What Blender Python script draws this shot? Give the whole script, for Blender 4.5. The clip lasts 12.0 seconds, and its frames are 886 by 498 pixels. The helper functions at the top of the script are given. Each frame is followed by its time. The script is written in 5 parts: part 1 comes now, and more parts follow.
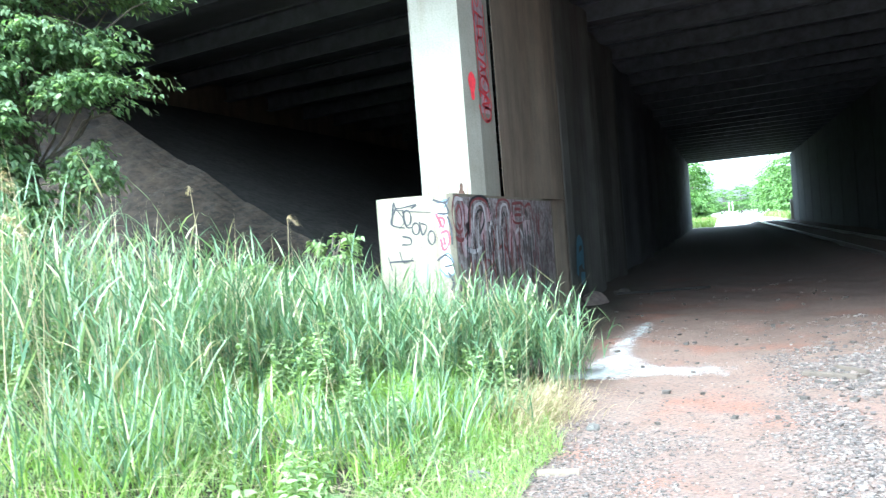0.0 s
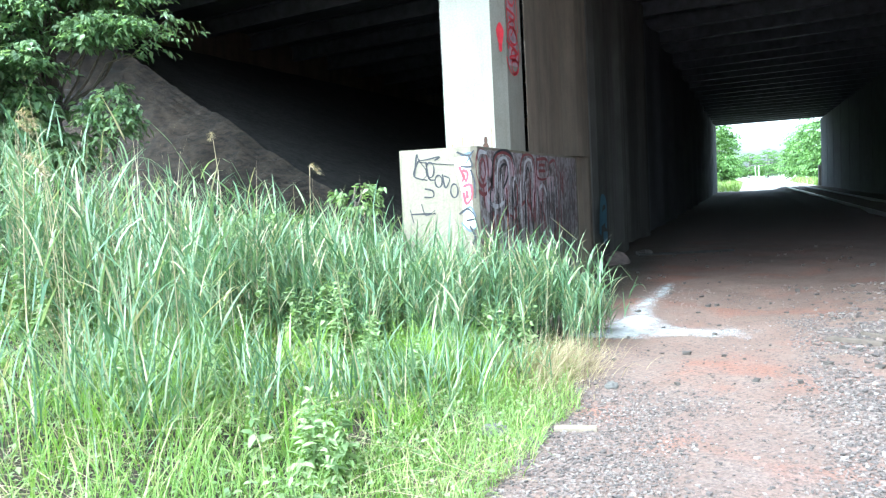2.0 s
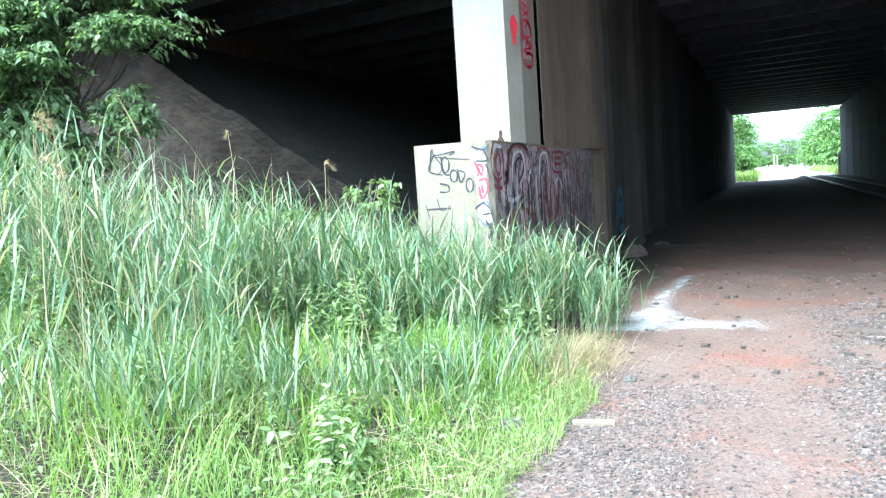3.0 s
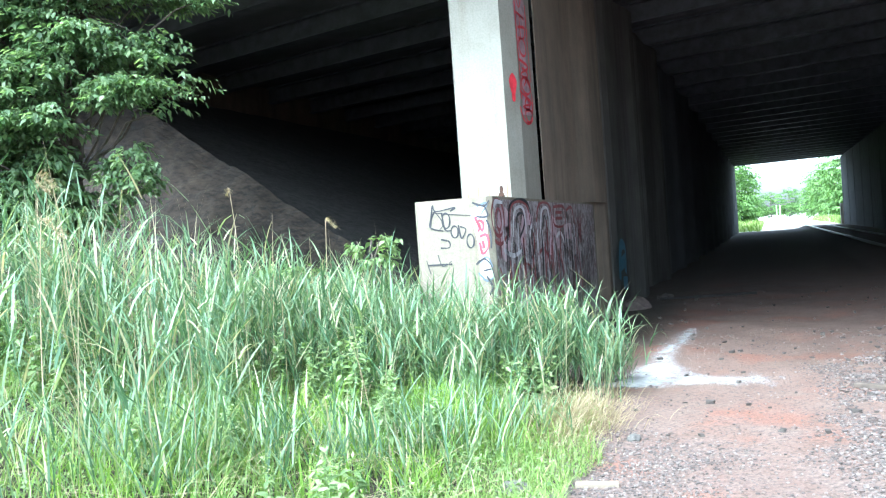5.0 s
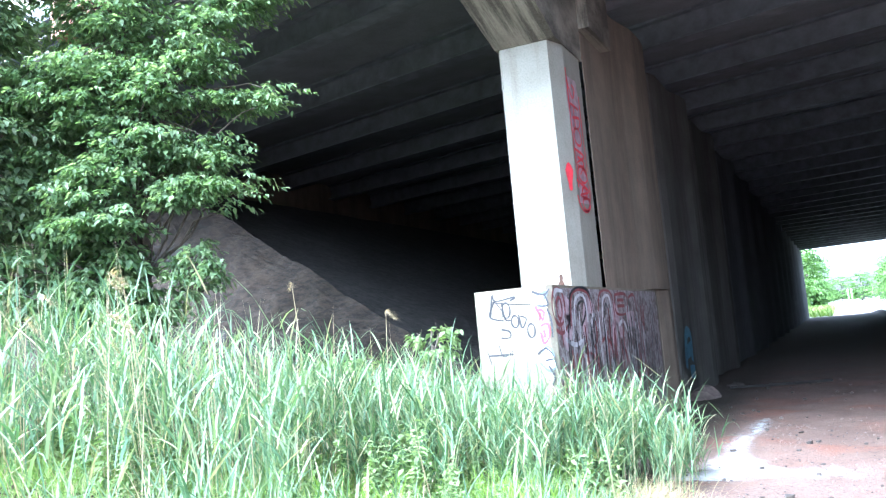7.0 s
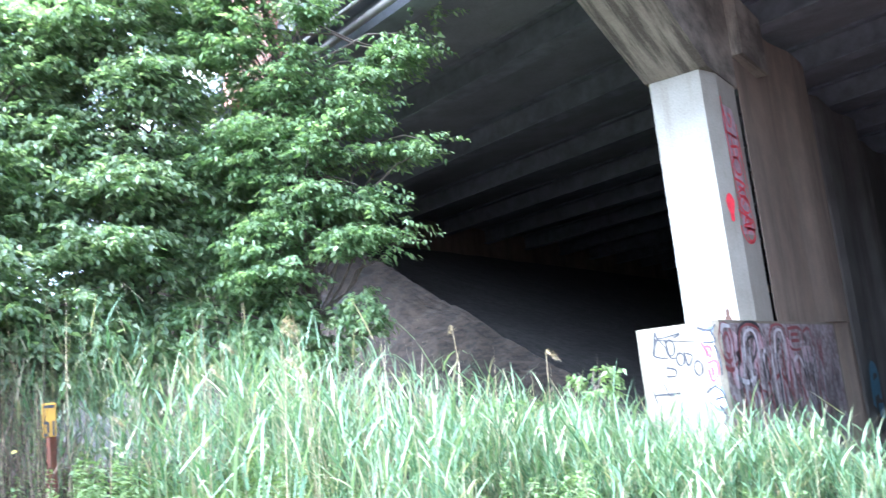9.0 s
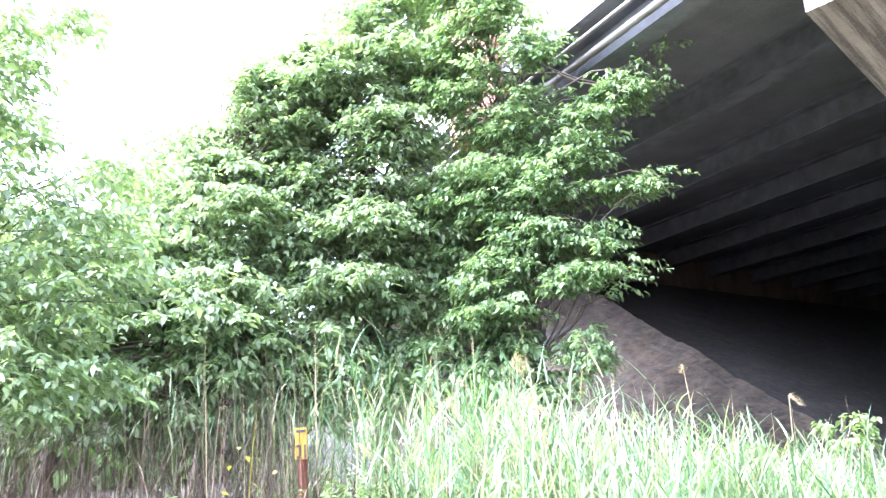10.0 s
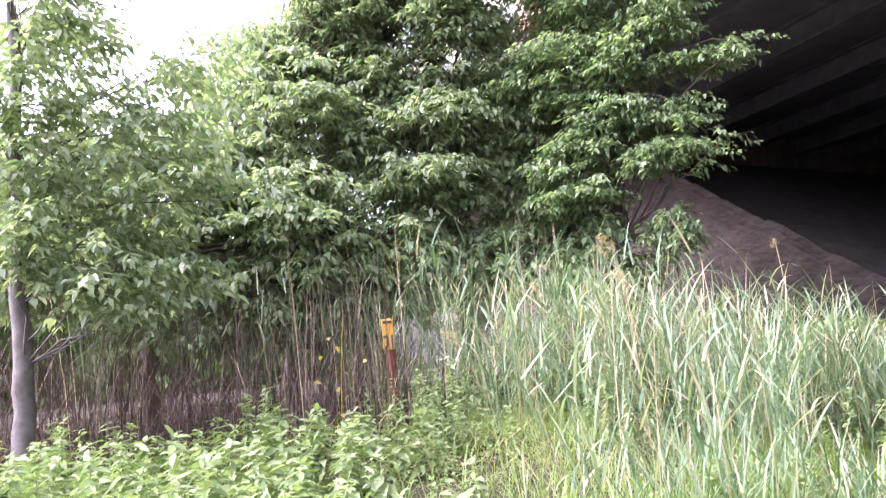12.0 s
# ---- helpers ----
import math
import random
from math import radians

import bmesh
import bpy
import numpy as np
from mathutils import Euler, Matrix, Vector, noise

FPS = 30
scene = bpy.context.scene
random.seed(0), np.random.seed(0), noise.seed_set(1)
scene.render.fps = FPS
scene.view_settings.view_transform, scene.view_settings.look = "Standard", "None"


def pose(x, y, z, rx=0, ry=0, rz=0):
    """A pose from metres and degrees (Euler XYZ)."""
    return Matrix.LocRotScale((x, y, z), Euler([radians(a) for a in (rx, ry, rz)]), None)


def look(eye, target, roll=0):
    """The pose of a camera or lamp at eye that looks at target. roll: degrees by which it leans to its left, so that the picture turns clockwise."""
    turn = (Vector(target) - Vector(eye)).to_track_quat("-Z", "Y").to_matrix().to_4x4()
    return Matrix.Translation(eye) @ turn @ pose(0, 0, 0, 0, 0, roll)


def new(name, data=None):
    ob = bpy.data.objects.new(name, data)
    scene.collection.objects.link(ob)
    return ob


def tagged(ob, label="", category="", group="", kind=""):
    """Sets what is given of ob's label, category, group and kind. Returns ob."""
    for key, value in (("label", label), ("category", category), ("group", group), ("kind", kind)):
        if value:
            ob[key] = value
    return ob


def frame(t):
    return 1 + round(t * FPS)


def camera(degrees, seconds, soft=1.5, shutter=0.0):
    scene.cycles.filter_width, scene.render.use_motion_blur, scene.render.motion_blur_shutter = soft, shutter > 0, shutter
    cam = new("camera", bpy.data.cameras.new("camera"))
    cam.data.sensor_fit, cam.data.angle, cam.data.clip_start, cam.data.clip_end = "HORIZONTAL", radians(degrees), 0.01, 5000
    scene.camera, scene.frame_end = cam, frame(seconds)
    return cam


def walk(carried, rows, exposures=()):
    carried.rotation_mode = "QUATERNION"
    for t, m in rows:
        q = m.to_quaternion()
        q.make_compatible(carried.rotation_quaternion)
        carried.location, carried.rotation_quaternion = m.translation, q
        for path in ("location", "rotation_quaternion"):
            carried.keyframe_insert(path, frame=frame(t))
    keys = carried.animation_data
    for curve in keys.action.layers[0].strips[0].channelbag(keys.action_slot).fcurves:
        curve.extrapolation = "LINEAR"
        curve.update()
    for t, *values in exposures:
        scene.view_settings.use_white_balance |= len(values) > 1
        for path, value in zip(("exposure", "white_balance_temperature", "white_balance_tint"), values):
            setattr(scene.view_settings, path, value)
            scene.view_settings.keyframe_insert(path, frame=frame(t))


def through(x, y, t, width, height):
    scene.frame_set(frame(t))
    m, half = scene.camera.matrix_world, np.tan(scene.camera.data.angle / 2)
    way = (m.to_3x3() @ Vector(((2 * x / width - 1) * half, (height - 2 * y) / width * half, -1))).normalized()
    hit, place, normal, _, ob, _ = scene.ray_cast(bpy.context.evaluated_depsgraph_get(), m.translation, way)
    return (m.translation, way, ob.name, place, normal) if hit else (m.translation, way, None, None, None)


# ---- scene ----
cam = camera(55.4, 12.0, soft=1.2, shutter=0.28)
PATH = [
    (0, (-0.542, 0.996, 1.776), (-1.169, 2.895, 1.737), -4.5),
    (0.5, (-0.567, 1.025, 1.769), (-1.111, 2.948, 1.705), -1.6),
    (1, (-0.577, 1.057, 1.749), (-1.139, 2.972, 1.634), -1.2),
    (1.5, (-0.589, 1.071, 1.738), (-1.197, 2.972, 1.611), -2.1),
    (2, (-0.585, 1.075, 1.734), (-1.263, 2.952, 1.596), -2.9),
    (2.5, (-0.577, 1.09, 1.733), (-1.29, 2.953, 1.58), -3.8),
    (3, (-0.578, 1.086, 1.743), (-1.294, 2.948, 1.593), -3.7),
    (4.8, (-0.578, 1.129, 1.802), (-1.308, 2.99, 1.771), -3.9),
    (5, (-0.552, 1.125, 1.789), (-1.271, 2.991, 1.762), -4.1),
    (5.5, (-0.558, 1.133, 1.783), (-1.266, 3.003, 1.743), -3.9),
    (6, (-0.552, 1.112, 1.78), (-1.281, 2.974, 1.806), -4.4),
    (6.5, (-0.549, 1.129, 1.781), (-1.325, 2.965, 1.944), -4.9),
    (6.7, (-0.554, 1.125, 1.786), (-1.348, 2.951, 1.971), -4.9),
    (8.3, (-0.523, 1.186, 1.71), (-1.531, 2.895, 1.962), -5.6),
    (8.5, (-0.545, 1.166, 1.719), (-1.573, 2.86, 1.99), -5.3),
    (9, (-0.537, 1.066, 1.755), (-1.665, 2.684, 2.089), -6.1),
    (9.5, (-0.551, 0.863, 1.792), (-1.876, 2.297, 2.228), -4.6),
    (10, (-0.573, 0.863, 1.816), (-2.051, 2.134, 2.263), -3.5),
    (10.5, (-0.607, 0.856, 1.785), (-2.122, 2.095, 2.197), -3.2),
    (11, (-0.652, 0.89, 1.776), (-2.19, 2.109, 2.162), -3.9),
    (11.5, (-0.655, 0.9, 1.735), (-2.232, 2.082, 2.071), -5.4),
    (12, (-0.754, 0.935, 1.693), (-2.38, 2.076, 1.924), -5.7),
]
EXPOSURES = [(0.0, 3.15, 5150, -5), (2.5, 2.9, 5150, -3), (6.0, 3.05, 5080, 0), (6.5, 3.5, 5000, 5), (8.5, 3.4, 4920, 8), (9.0, 3.5, 4920, 11), (9.5, 4.05, 4950, 11), (9.8, 4.1, 5150, 14), (10.2, 3.9, 5650, 24), (10.6, 3.65, 5750, 33), (11.2, 3.4, 5900, 37), (12.0, 3.0, 5900, 39)]
walk(cam, [(t, look(eye, target, roll)) for t, eye, target, roll in PATH], EXPOSURES)


# ---------------------------------------------------------------- light
SUN_EL, SUN_AZ = radians(52), radians(205)      # azimuth from north (+y), clockwise
world = bpy.data.worlds.new("overcast_sky")
scene.world = world
world.use_nodes = True
wn, wl = world.node_tree.nodes, world.node_tree.links
wn.clear()
sky = wn.new("ShaderNodeTexSky")
sky.sky_type, sky.sun_disc = "NISHITA", False
sky.sun_elevation, sky.sun_rotation = SUN_EL, SUN_AZ
sky.air_density, sky.dust_density, sky.ozone_density = 1.0, 4.0, 1.0
haze = wn.new("ShaderNodeHueSaturation")
haze.inputs["Saturation"].default_value = 0.3
bg = wn.new("ShaderNodeBackground")
bg.inputs["Strength"].default_value = 0.15
wo = wn.new("ShaderNodeOutputWorld")
wl.new(sky.outputs[0], haze.inputs["Color"])
wl.new(haze.outputs[0], bg.inputs["Color"])
wl.new(bg.outputs[0], wo.inputs["Surface"])

sun = new("sun", bpy.data.lights.new("sun", "SUN"))
sun.data.energy, sun.data.angle, sun.data.color = 0.9, radians(40), (1.0, 0.97, 0.92)
sun_from = Vector((math.sin(SUN_AZ) * math.cos(SUN_EL), math.cos(SUN_AZ) * math.cos(SUN_EL), math.sin(SUN_EL)))
sun.matrix_world = look(sun_from * 60, (0, 0, 0))


# ---------------------------------------------------------------- materials
def material(name, rough=0.8, metal=0.0):
    m = bpy.data.materials.new(name)
    m.use_nodes = True
    n, l = m.node_tree.nodes, m.node_tree.links
    b = n["Principled BSDF"]
    b.inputs["Roughness"].default_value = rough
    b.inputs["Metallic"].default_value = metal
    return m, n, l, b


def coords(n, l, scale=(1, 1, 1), world_space=True):
    mp = n.new("ShaderNodeMapping")
    mp.inputs["Scale"].default_value = scale
    if world_space:
        g = n.new("ShaderNodeNewGeometry")
        l.new(g.outputs["Position"], mp.inputs["Vector"])
    else:
        g = n.new("ShaderNodeTexCoord")
        l.new(g.outputs["Object"], mp.inputs["Vector"])
    return mp.outputs[0]


def noise_tex(n, l, vec, scale, detail=5.0, rough=0.6):
    t = n.new("ShaderNodeTexNoise")
    t.inputs["Scale"].default_value = scale
    t.inputs["Detail"].default_value = detail
    t.inputs["Roughness"].default_value = rough
    l.new(vec, t.inputs["Vector"])
    return t.outputs["Fac"]


def ramp(n, l, fac, stops):
    r = n.new("ShaderNodeValToRGB")
    el = r.color_ramp.elements
    while len(el) < len(stops):
        el.new(0.5)
    for e, (p, c) in zip(el, stops):
        e.position, e.color = p, (*c, 1) if len(c) == 3 else c
    l.new(fac, r.inputs["Fac"])
    return r.outputs["Color"]


def mix(n, l, fac, a, b, mode="MIX"):
    m = n.new("ShaderNodeMix")
    m.data_type, m.blend_type = "RGBA", mode
    for socket, v in ((m.inputs[0], fac), (m.inputs[6], a), (m.inputs[7], b)):
        if isinstance(v, (int, float)):
            socket.default_value = v
        elif isinstance(v, tuple):
            socket.default_value = (*v, 1)
        else:
            l.new(v, socket)
    return m.outputs[2]


def bump(n, l, b, height, strength=0.4, distance=0.02):
    k = n.new("ShaderNodeBump")
    k.inputs["Strength"].default_value = strength
    k.inputs["Distance"].default_value = distance
    l.new(height, k.inputs["Height"])
    l.new(k.outputs[0], b.inputs["Normal"])


def concrete(name, light, dark, stain, streak=0.5, speck=0.3, grain_dir=(5.5, 5.5, 0.35), onset=(0.52, 0.72)):
    """Cast concrete: mottled tone, vertical run-off streaks, fine pitting."""
    m, n, l, b = material(name, 0.88)
    v = coords(n, l)
    base = ramp(n, l, noise_tex(n, l, v, 1.3, 7), [(0.32, dark), (0.66, light)])
    runs = noise_tex(n, l, coords(n, l, grain_dir), 1.0, 6, 0.7)
    runs_mask = ramp(n, l, runs, [(onset[0], (0, 0, 0)), (onset[1], (streak,) * 3)])
    c = mix(n, l, runs_mask, base, stain)
    grain = noise_tex(n, l, v, 38, 4)
    c = mix(n, l, speck, c, ramp(n, l, grain, [(0.3, tuple(0.55 * x for x in dark)), (0.6, light)]))
    l.new(c, b.inputs["Base Color"])
    bump(n, l, b, grain, 0.35, 0.01)
    return m


def foliage(name, tones, rough=0.5, through=0.35, dry=None):
    """Leaves: each one its own tone, some light through the blade."""
    m, n, l, b = material(name, rough)
    g = n.new("ShaderNodeNewGeometry")
    c = ramp(n, l, g.outputs["Random Per Island"], tones)
    patch = noise_tex(n, l, coords(n, l), 0.9, 3)
    c = mix(n, l, ramp(n, l, patch, [(0.35, (0, 0, 0)), (0.7, (0.35,) * 3)]), c,
            tuple(0.75 * a + 0.02 for a in tones[0][1]))
    l.new(c, b.inputs["Base Color"])
    tr = n.new("ShaderNodeBsdfTranslucent")
    l.new(mix(n, l, 1.0, c, (1.0, 1.1, 0.55), "MULTIPLY"), tr.inputs["Color"])
    ms = n.new("ShaderNodeMixShader")
    ms.inputs[0].default_value = through
    l.new(b.outputs[0], ms.inputs[1])
    l.new(tr.outputs[0], ms.inputs[2])
    l.new(ms.outputs[0], n["Material Output"].inputs["Surface"])
    return m


def plain(name, colour, rough=0.7, metal=0.0, vary=0.25, scale=12):
    m, n, l, b = material(name, rough, metal)
    f = noise_tex(n, l, coords(n, l), scale, 5)
    c = ramp(n, l, f, [(0.3, tuple((1 - vary) * x for x in colour)), (0.7, tuple(min(1, (1 + vary) * x) for x in colour))])
    l.new(c, b.inputs["Base Color"])
    bump(n, l, b, f, 0.25, 0.01)
    return m


CONC_PALE = concrete("pale_weathered_concrete", (0.34, 0.32, 0.272), (0.24, 0.222, 0.18), (0.13, 0.10, 0.062), 0.6, 0.25)
CONC_CAP = concrete("water_stained_concrete", (0.33, 0.30, 0.245), (0.20, 0.175, 0.14), (0.04, 0.034, 0.026), 0.95, 0.2, (5, 0.3, 0.6), (0.45, 0.58))
CONC_PLINTH = concrete("creamy_concrete", (0.25, 0.22, 0.165), (0.17, 0.148, 0.108), (0.10, 0.07, 0.04), 0.55, 0.25)
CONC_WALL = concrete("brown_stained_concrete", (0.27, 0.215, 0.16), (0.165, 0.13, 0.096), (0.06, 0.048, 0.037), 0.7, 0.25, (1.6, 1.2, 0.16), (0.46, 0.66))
# next two: concrete for the deeper walls, tunnel shade put into the colour
CONC_DEEP = concrete("shade_darkened_grey_concrete", (0.15, 0.142, 0.125), (0.085, 0.08, 0.07), (0.035, 0.032, 0.03), 0.8, 0.25, (1.8, 1.2, 0.15), (0.46, 0.64))
CONC_DARK = concrete("shade_darkened_concrete", (0.125, 0.125, 0.13), (0.072, 0.073, 0.078), (0.03, 0.03, 0.032), 0.6)
CONC_SOFFIT = concrete("grey_deck_soffit", (0.21, 0.215, 0.23), (0.14, 0.145, 0.155), (0.09, 0.09, 0.095), 0.5, 0.3, (0.3, 1.2, 1))
STEEL = plain("weathered_girder_paint", (0.15, 0.158, 0.175), 0.6, 0.0, 0.3, 3)
PIPE = plain("galvanised_pipe", (0.20, 0.185, 0.17), 0.45, 0.3, 0.15, 6)
RAIL = plain("worn_rail_steel", (0.45, 0.43, 0.42), 0.28, 1.0, 0.1, 20)
TIMBER = plain("creosoted_timber", (0.09, 0.07, 0.055), 0.9, 0.0, 0.35, 9)
PALE_WOOD = plain("bleached_wood", (0.19, 0.155, 0.115), 0.85, 0.0, 0.25, 16)
BARK = plain("grey_brown_bark", (0.13, 0.105, 0.085), 0.95, 0.0, 0.4, 22)
BARK_PALE = plain("grey_smooth_bark", (0.105, 0.095, 0.085), 0.9, 0.0, 0.4, 9)
STONE_DARK = plain("dark_soiled_stone", (0.06, 0.05, 0.043), 0.9, 0.0, 0.35, 7)
STONE_PINK = plain("pinkish_broken_concrete", (0.13, 0.10, 0.088), 0.9, 0.0, 0.4, 6)
SOAKED = plain("soaked_black_timber", (0.018, 0.015, 0.013), 0.8, 0.0, 0.4, 9)
STONE = plain("grey_ballast_stone", (0.085, 0.078, 0.07), 0.9, 0.0, 0.35, 7)


def powder_material():
    m, n, l, b = material("scattered_white_powder", 0.95)
    b.inputs["Base Color"].default_value = (0.52, 0.515, 0.51, 1)
    thick = n.new("ShaderNodeAttribute")
    thick.attribute_name = "thickness"
    k = n.new("ShaderNodeMath")
    k.operation = "ADD"
    l.new(thick.outputs["Fac"], k.inputs[0])
    l.new(noise_tex(n, l, coords(n, l), 4.5, 8, 0.75), k.inputs[1])
    cover = ramp(n, l, k.outputs[0], [(0.52, (0, 0, 0)), (1.0, (0.85,) * 3)])
    tr = n.new("ShaderNodeBsdfTransparent")
    ms = n.new("ShaderNodeMixShader")
    l.new(cover, ms.inputs[0])
    l.new(tr.outputs[0], ms.inputs[1])
    l.new(b.outputs[0], ms.inputs[2])
    l.new(ms.outputs[0], n["Material Output"].inputs["Surface"])
    return m


POWDER = powder_material()
PAINT_BLACK = plain("black_spray_paint", (0.03, 0.03, 0.035), 0.6)
PAINT_RED = plain("red_spray_paint", (0.66, 0.045, 0.065), 0.55)
PAINT_PINK = plain("pale_pink_spray_paint", (0.40, 0.29, 0.32), 0.65, 0.0, 0.45, 7)
PAINT_MAROON = plain("faded_maroon_spray_paint", (0.20, 0.055, 0.06), 0.7)
PAINT_WHITE = plain("grey_white_spray_paint", (0.48, 0.47, 0.49), 0.65)
PAINT_BLUE = plain("faded_blue_spray_paint", (0.10, 0.22, 0.30), 0.75)
PAINT_SLATE = plain("slate_spray_paint", (0.10, 0.125, 0.15), 0.75)
YELLOW = plain("yellow_marker_plastic", (0.42, 0.23, 0.02), 0.6, 0.0, 0.1)
REDWOOD = plain("rusty_red_post", (0.13, 0.04, 0.022), 0.8, 0.0, 0.35)
LITTER_WHITE = plain("white_plastic", (0.8, 0.8, 0.8), 0.4, 0.0, 0.05)

REED = foliage("reed_blade", [(0.0, (0.08, 0.15, 0.075)), (0.4, (0.165, 0.26, 0.14)), (0.7, (0.27, 0.36, 0.20)), (0.87, (0.37, 0.42, 0.24)), (0.93, (0.50, 0.43, 0.29)), (1.0, (0.58, 0.49, 0.34))], 0.5, 0.38)
REED_DRY = foliage("dry_reed_stem", [(0.0, (0.30, 0.23, 0.13)), (0.6, (0.46, 0.37, 0.23)), (1.0, (0.58, 0.50, 0.34))], 0.8, 0.15)
PLUME = foliage("reed_plume", [(0.0, (0.42, 0.31, 0.20)), (1.0, (0.62, 0.52, 0.38))], 0.9, 0.3)
GRASS = foliage("fresh_grass", [(0.0, (0.14, 0.24, 0.05)), (0.6, (0.25, 0.37, 0.085)), (0.86, (0.37, 0.44, 0.15)), (1.0, (0.52, 0.43, 0.25))], 0.5, 0.4)
LIME = foliage("lime_grass_blade", [(0.0, (0.17, 0.30, 0.035)), (0.6, (0.26, 0.40, 0.06)), (1.0, (0.36, 0.47, 0.11))], 0.55, 0.45)
STRAW = foliage("straw_grass", [(0.0, (0.32, 0.25, 0.15)), (1.0, (0.50, 0.41, 0.27))], 0.8, 0.25)
WEED = foliage("weed_leaf", [(0.0, (0.13, 0.20, 0.075)), (0.6, (0.27, 0.365, 0.15)), (1.0, (0.40, 0.475, 0.24))], 0.55, 0.4)
LEAF = foliage("tree_leaf", [(0.0, (0.14, 0.22, 0.115)), (0.5, (0.24, 0.335, 0.175)), (0.88, (0.36, 0.455, 0.25)), (1.0, (0.46, 0.53, 0.32))], 0.34, 0.55)
LEAF_VINE = foliage("vine_leaf", [(0.0, (0.17, 0.24, 0.14)), (0.6, (0.31, 0.395, 0.235)), (1.0, (0.49, 0.54, 0.37))], 0.34, 0.58)
LEAF_FAR = foliage("far_leaf", [(0.0, (0.09, 0.17, 0.05)), (1.0, (0.18, 0.30, 0.08))], 0.6, 0.4)
YELLOW_LEAF = foliage("yellowing_leaf", [(0.0, (0.45, 0.36, 0.07)), (1.0, (0.60, 0.50, 0.15))], 0.6, 0.4)


def ground_material():
    m, n, l, b = material("dirt_gravel_and_soil", 0.95)
    v = coords(n, l)
    big = noise_tex(n, l, v, 0.35, 5)
    mid = noise_tex(n, l, v, 2.2, 6)
    fine = noise_tex(n, l, v, 26, 5, 0.7)
    dirt = ramp(n, l, mid, [(0.3, (0.125, 0.076, 0.057)), (0.7, (0.185, 0.124, 0.097))])
    dirt = mix(n, l, ramp(n, l, noise_tex(n, l, v, 0.75, 4), [(0.5, (0, 0, 0)), (0.64, (0.75,) * 3)]), dirt, (0.20, 0.082, 0.05))
    dirt = mix(n, l, ramp(n, l, big, [(0.42, (0, 0, 0)), (0.6, (0.5,) * 3)]), dirt, (0.15, 0.095, 0.075))
    vor = n.new("ShaderNodeTexVoronoi")
    vor.inputs["Scale"].default_value = 42
    l.new(v, vor.inputs["Vector"])
    grit = ramp(n, l, vor.outputs["Color"], [(0.2, (0.055, 0.044, 0.041)), (0.8, (0.165, 0.132, 0.118))])
    sep = n.new("ShaderNodeSeparateXYZ")
    l.new(v, sep.inputs[0])

    def band(socket, lo, hi):
        r = n.new("ShaderNodeMapRange")
        r.inputs["From Min"].default_value, r.inputs["From Max"].default_value = lo, hi
        l.new(socket, r.inputs["Value"])
        return r.outputs[0]

    def times(a, c):
        k = n.new("ShaderNodeMath")
        k.operation = "MULTIPLY"
        for i, s in enumerate((a, c)):
            if isinstance(s, float):
                k.inputs[i].default_value = s
            else:
                l.new(s, k.inputs[i])
        return k.outputs[0]

    gravel_where = times(ramp(n, l, mid, [(0.36, (0.05,) * 3), (0.62, (0.5,) * 3)]), band(sep.outputs["Y"], 11.5, 7.0))
    c = mix(n, l, gravel_where, dirt, grit)
    c = mix(n, l, ramp(n, l, fine, [(0.36, (0.75,) * 3), (0.5, (0, 0, 0))]), c, (0.045, 0.035, 0.03))
    # leaf litter and soil among the plants, tone lowered to hold the foliage's shade
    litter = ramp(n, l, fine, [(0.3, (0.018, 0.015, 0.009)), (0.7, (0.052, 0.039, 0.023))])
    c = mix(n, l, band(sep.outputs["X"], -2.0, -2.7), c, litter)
    # shade deep under the deck, put into the dirt's colour
    deck_shade = mix(n, l, mid, (0.055, 0.038, 0.03), (0.10, 0.07, 0.055))
    c = mix(n, l, times(band(sep.outputs["Y"], 16.0, 32.0), band(sep.outputs["Y"], 98.0, 96.0)), c, deck_shade)
    # grass verges past the far portal
    c = mix(n, l, times(band(sep.outputs["Y"], 98.0, 100.0), 1.0), c, mix(n, l, mid, (0.34, 0.33, 0.28), (0.5, 0.48, 0.42)))
    l.new(c, b.inputs["Base Color"])
    bump(n, l, b, vor.outputs["Distance"], 0.5, 0.02)
    return m


GROUND = ground_material()


def slope_material(name, pale, dark, crack):
    m, n, l, b = material(name, 0.93)
    v = coords(n, l)
    c = ramp(n, l, noise_tex(n, l, v, 1.7, 9, 0.7), [(0.34, dark), (0.64, pale)])
    gully = noise_tex(n, l, coords(n, l, (0.5, 2.2, 0.5)), 1.6, 7, 0.7)
    c = mix(n, l, ramp(n, l, gully, [(0.54, (0, 0, 0)), (0.68, (0.6,) * 3)]), c, crack)
    crust = noise_tex(n, l, coords(n, l, (1.0, 1.0, 2.6)), 5.5, 8, 0.75)
    c = mix(n, l, ramp(n, l, crust, [(0.42, (0.85,) * 3), (0.50, (0, 0, 0))]), c, crack)
    c = mix(n, l, ramp(n, l, crust, [(0.54, (0, 0, 0)), (0.62, (0.45,) * 3)]), c, tuple(1.5 * k for k in pale))
    l.new(c, b.inputs["Base Color"])
    bump(n, l, b, crust, 0.9, 0.05)
    return m


# both slope tones are very low: shade under the bridge is in the colour
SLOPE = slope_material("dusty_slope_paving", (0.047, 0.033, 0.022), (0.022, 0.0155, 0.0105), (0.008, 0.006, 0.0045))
SLOPE_DEEP = slope_material("shade_toned_slope_paving", (0.055, 0.05, 0.046), (0.03, 0.028, 0.026), (0.018, 0.017, 0.016))


